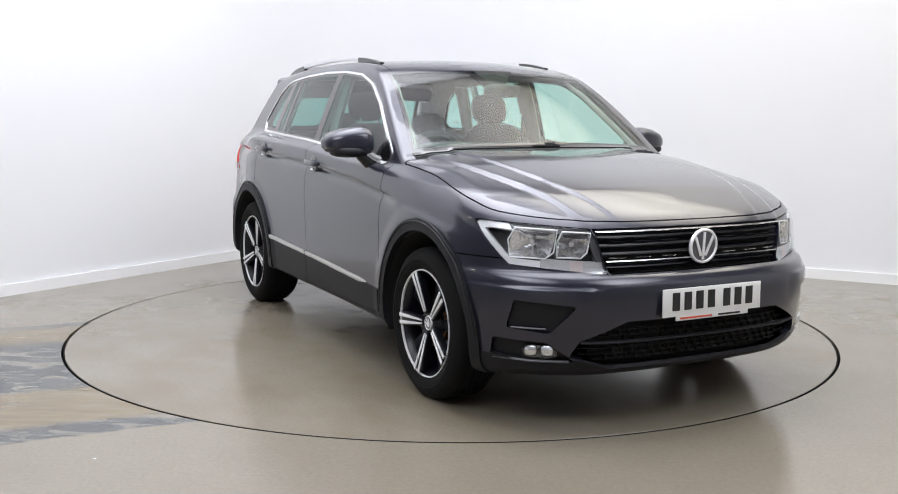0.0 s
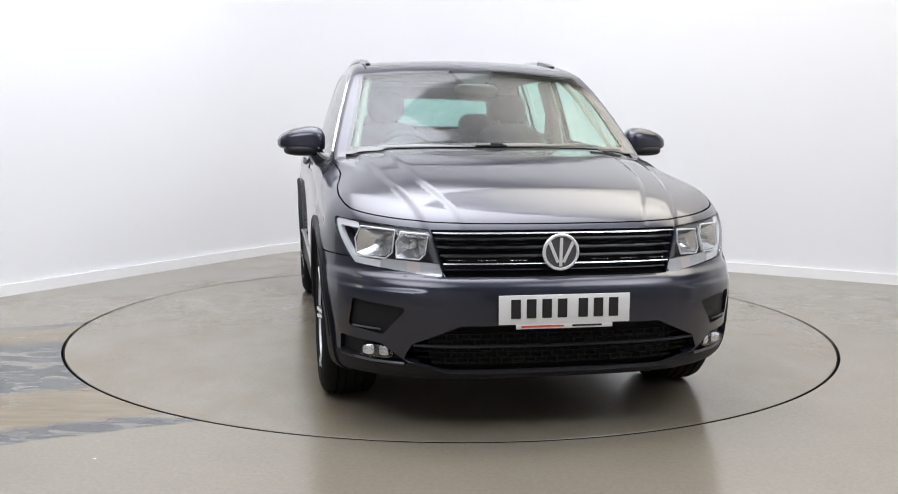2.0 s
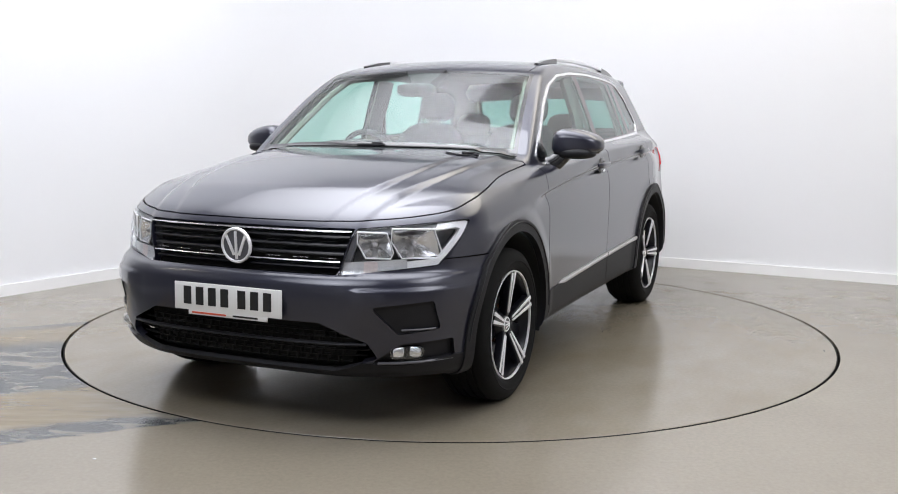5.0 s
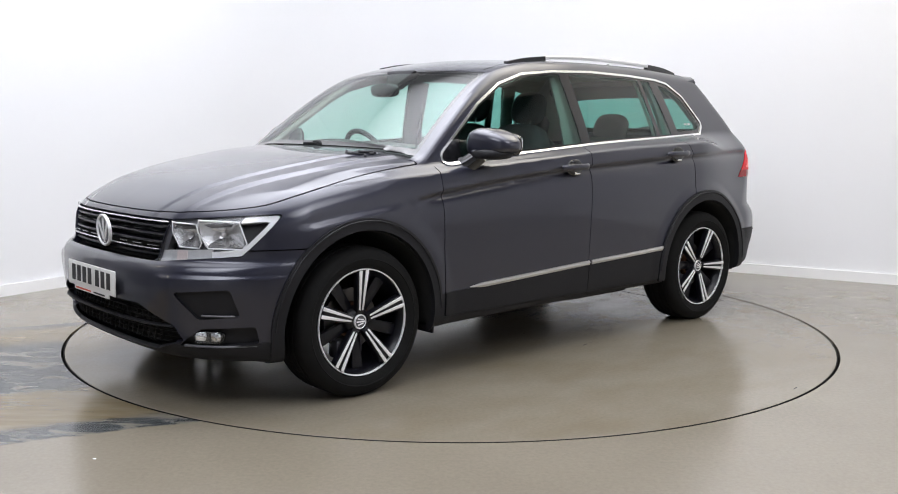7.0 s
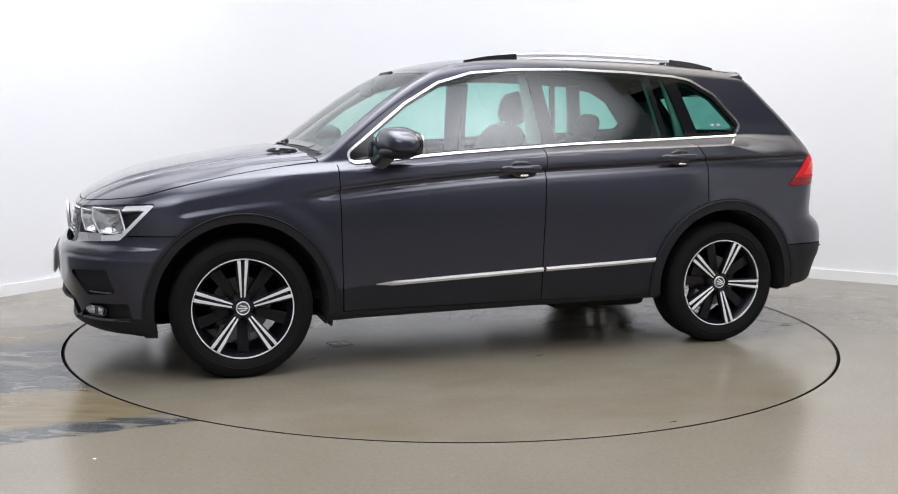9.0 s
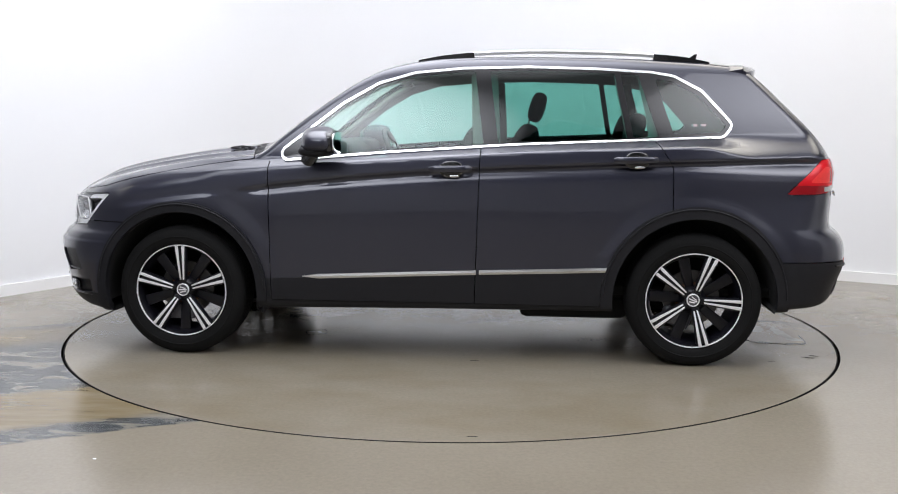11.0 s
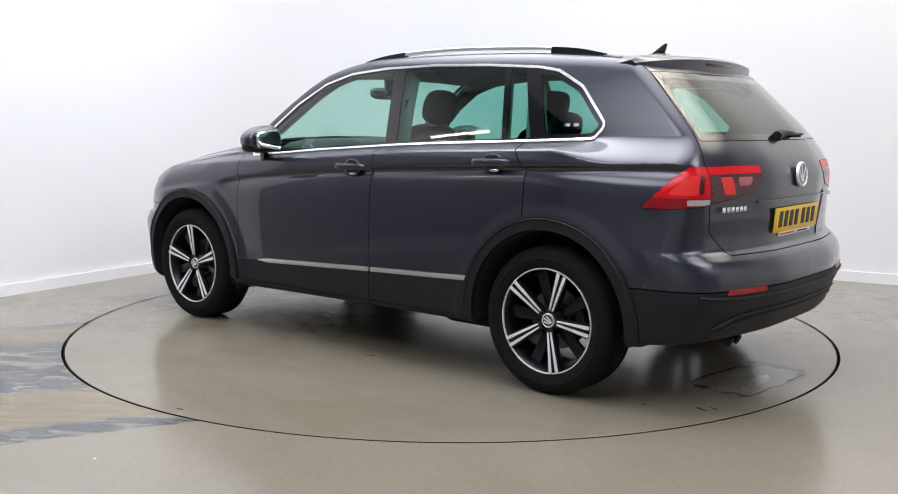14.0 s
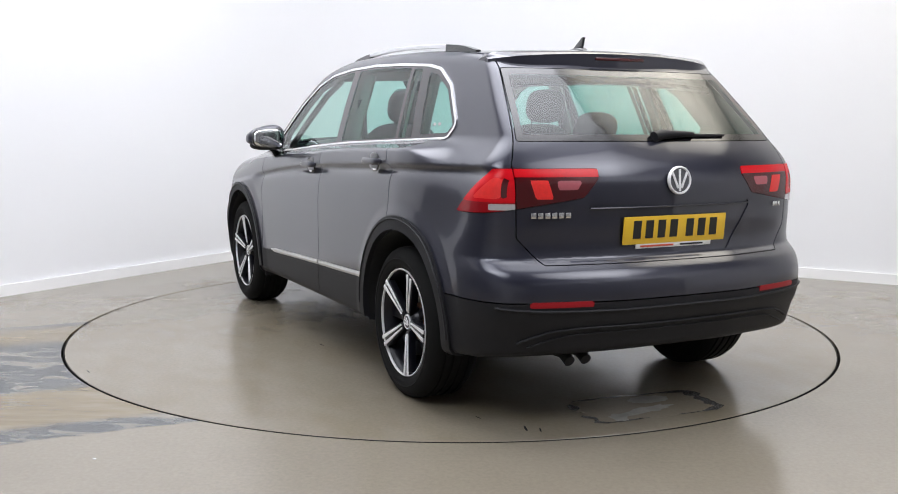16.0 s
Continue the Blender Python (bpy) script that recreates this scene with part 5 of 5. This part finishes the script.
part("instrument_hood", blob((0.24, 0.40, 0.13), 3, 24, 12, pose(0.60, -0.37, 1.075)), M_DASH, dash)
part("centre_stack", box((0.12, 0.26, 0.40), pose(0.52, 0, 0.86, 0, 14, 0), 0.03), M_GLOSSBLACK, dash)
wheel_m = pose(0.36, -0.37, 1.015, 0, -66, 0)
steer = part("steering_wheel", lathe([(0.185 + 0.016 * math.cos(a), 0.016 * math.sin(a)) for a in np.linspace(0, 2 * math.pi, 10, endpoint=False)], 44, wheel_m, close=True), M_DASH, car, "black leather steering wheel")
part("airbag_cover", blob((0.17, 0.19, 0.06), 3, 20, 12, wheel_m @ pose(0, 0, -0.012)), M_DASH, steer)
for a in (90, 210, 330):
    part("wheel_spoke", box((0.10, 0.035, 0.016), wheel_m @ pose(0, 0, 0, 0, 0, a + 90) @ pose(0.12, 0, -0.004), 0.006), M_ALU, steer)
part("rear_view_mirror", blob((0.04, 0.24, 0.075), 3.4, 24, 12, pose(0.515, 0.0, 1.415, 0, 12, 0)), M_GLOSSBLACK, car, "black interior mirror")
part("sensor_cover", prism([(-0.13, 0), (0.13, 0), (0.05, -0.11), (-0.05, -0.11)], 0.05, pose(0.36, 0, 1.500, 0, 0, 0) @ pose(0, 0, 0, 50, 0, 90), 0.01), M_PLASTIC, car, "black sensor cover behind the windscreen")
part("cabin_floor", box((2.9, 1.40, 0.05), pose(-0.45, 0, 0.36), 0.01), M_WELL, car)
part("parcel_shelf", box((0.66, 1.30, 0.03), pose(-1.60, 0, 1.06), 0.01), M_DASH, car, "dark load cover")


def seat(x, y, w, back_h, rest_z, rest_w, lean, name="front_seat"):
    st = part(name, blob((0.54, w, 0.22), 3.5, 28, 16, pose(x + 0.20, y, 0.56, 0, -6, 0)), M_FABRIC, car, "dark fabric car seat")
    part("backrest", blob((0.17, w, back_h), 3.4, 28, 18, pose(x - 0.10, y, 0.60 + back_h / 2, 0, -lean, 0), lambda v: (v.x + 0.03 * (2 * v.y / w) ** 2, v.y * (1 - 0.22 * max(0, v.z) / back_h), v.z)), M_FABRIC, st)
    part("headrest", blob((0.10, rest_w, 0.19), 3.0, 24, 16, pose(x - 0.10 - (rest_z - 0.9) * math.tan(radians(lean)), y, rest_z, 0, -lean, 0)), M_FABRIC, st, "padded dark headrest")
    for d in (0.06, -0.06):
        part("headrest_post", lathe([(0.006, -0.09), (0.006, 0.02)], 8, pose(x - 0.085 - (rest_z - 1.0) * math.tan(radians(lean)), y + d, rest_z - 0.06, 0, -lean, 0)), M_CHROME, st)
    return st


seat(-0.05, 0.37, 0.52, 0.64, 1.322, 0.24, 16)
seat(-0.31, -0.37, 0.52, 0.64, 1.335, 0.24, 16)
seat(-0.86, 0.34, 0.62, 0.56, 1.205, 0.25, 20, "rear_seat")
seat(-0.86, -0.34, 0.62, 0.56, 1.205, 0.25, 20, "rear_seat")
for s in (1, -1):
    part("seat_belt", sweep([(-0.30, s * 0.66, 1.36), (-0.28, s * 0.64, 1.1), (-0.18, s * 0.58, 0.7)], [(0.024, 0.0015), (0.024, -0.0015), (-0.024, -0.0015), (-0.024, 0.0015)], up=(1, 0, 0)), M_BARS, car)
    part("belt_pillar", sweep([(-0.27, s * 0.725, 1.02), (-0.262, s * 0.675, 1.26), (-0.25, s * 0.60, 1.49)], circle(0.072, 10, 0.03)), M_LINING, car, "pale trim on the middle pillar")
    part("rear_pillar_trim", sweep([(-1.165, s * 0.735, 1.04), (-1.135, s * 0.672, 1.28), (-1.09, s * 0.598, 1.49)], circle(0.045, 10, 0.025)), M_LINING, car, "grey trim on the rear pillar")
    part("screen_pillar_trim", sweep([(0.88, s * 0.700, 1.06), (0.66, s * 0.650, 1.23), (0.44, s * 0.600, 1.39), (0.28, s * 0.56, 1.48)], circle(0.018, 8)), M_LINING, car, "pale trim on the screen pillar")
part("sticker", box((0.03, 0.002, 0.014), pose(-1.34, side_y(-1.34, 1.24) + 0.001, 1.235, 18, 0, 0)), M_WHITELENS, car, "small pale window sticker")
part("sticker", box((0.03, 0.002, 0.014), pose(-1.385, side_y(-1.385, 1.24) + 0.001, 1.236, 18, 0, 0)), M_WHITELENS, car, "small pale window sticker")
# patches of tape on the table
rnd = random.Random(11)


def ragged(sx, sy, n, rough, square=6):
    """A torn outline, nearly a rectangle."""
    pts = []
    for k in range(n):
        a = 2 * math.pi * k / n
        c, d = math.cos(a), math.sin(a)
        f = (abs(c) ** square + abs(d) ** square) ** (-1 / square) * (1 + rnd.uniform(-rough, rough))
        pts.append((sx / 2 * c * f, sy / 2 * d * f))
    return pts


for a, cx, cy, sx, sy in ((-6, -1.925, 0.0, 0.34, 0.66), (12, 0.77, 0.33, 0.12, 0.12)):
    m = pose(cx, cy, 0.0012, 0, 0, a)
    scuff = part("worn_patch", prism(ragged(sx, sy, 44, 0.07), 0.0006, m), M_SCUFF, turntable, "torn dark patch where the deck's paint is gone", smooth=False)
    part("paint_film", prism(ragged(sx * 0.93, sy * 0.90, 36, 0.08), 0.0010, m @ pose(-sx * 0.02, sy * 0.02, 0)), M_TABLE, scuff, "thin grey paint left inside the patch", smooth=False)
    part("paint_flake", prism(ragged(sx * 0.30, sy * 0.30, 28, 0.10, 2.2), 0.0014, m @ pose(sx * 0.22, -sy * 0.10, 0)), M_TAPE, scuff, "pale smear of old paint", smooth=False)
    part("paint_flake", prism(ragged(sx * 0.20, sy * 0.44, 24, 0.22, 2.2), 0.0014, m @ pose(-sx * 0.18, sy * 0.04, 0, 0, 0, 14)), M_TAPE, scuff, smooth=False)
    part("paint_flake", prism(ragged(sx * 0.30, sy * 0.12, 18, 0.25, 2.2), 0.0014, m @ pose(-sx * 0.36, sy * 0.30, 0, 0, 0, -20)), M_TAPE, scuff, smooth=False)

# scratches and dark specks on the deck
for cx, cy, ln, a in ((-0.203, 0.908, 0.040, 12), (-1.764, 0.751, 0.035, 10), (-0.27, 2.150, 0.038, 8), (-1.979, 0.645, 0.060, -20), (-2.02, 0.600, 0.045, -28), (0.989, 0.636, 0.030, 20)):
    part("scratch", prism(ragged(ln, ln * 0.15, 14, 0.25), 0.0008, pose(cx, cy, 0.0008, 0, 0, a)), M_PIT, turntable, "short dark scratch in the paint", smooth=False)

chip = tagged(part("paint_chip", blob((0.014, 0.009, 0.003), 2.2, 10, 6, None), M_PLATEW), "small pale paint chip lying on the floor", "paint chip", "chips on the floor")
chip.location = (-1.315, -2.456, 0.002)
for x, y, a in ((2.62, 0.27, 40), (-1.05, -2.9, 80)):
    copy_thing(chip, pose(x, y, 0.002, 0, 0, a))


# ---- motion: the table turns and carries the car ----
TURN = [(0.0, -62.0), (0.5, -64.1), (1.0, -68.0), (1.5, -73.3)] + [(t, -149.64 - 11.714 * (t - 8.0)) for t in (2.0, 2.5, 3.0, 4.0, 5.0, 6.0, 7.0, 8.0, 9.0, 10.0, 11.0, 12.0, 13.0, 14.0, 15.0, 16.0)]


def motions():
    stand = pose(0.0228, 0.030, 0)
    walk(car, [(t, pose(0, 0, 0, 0, 0, a) @ stand) for t, a in TURN])
    walk(turntable, [(t, pose(0, 0, 0, 0, 0, a)) for t, a in TURN])


motions()
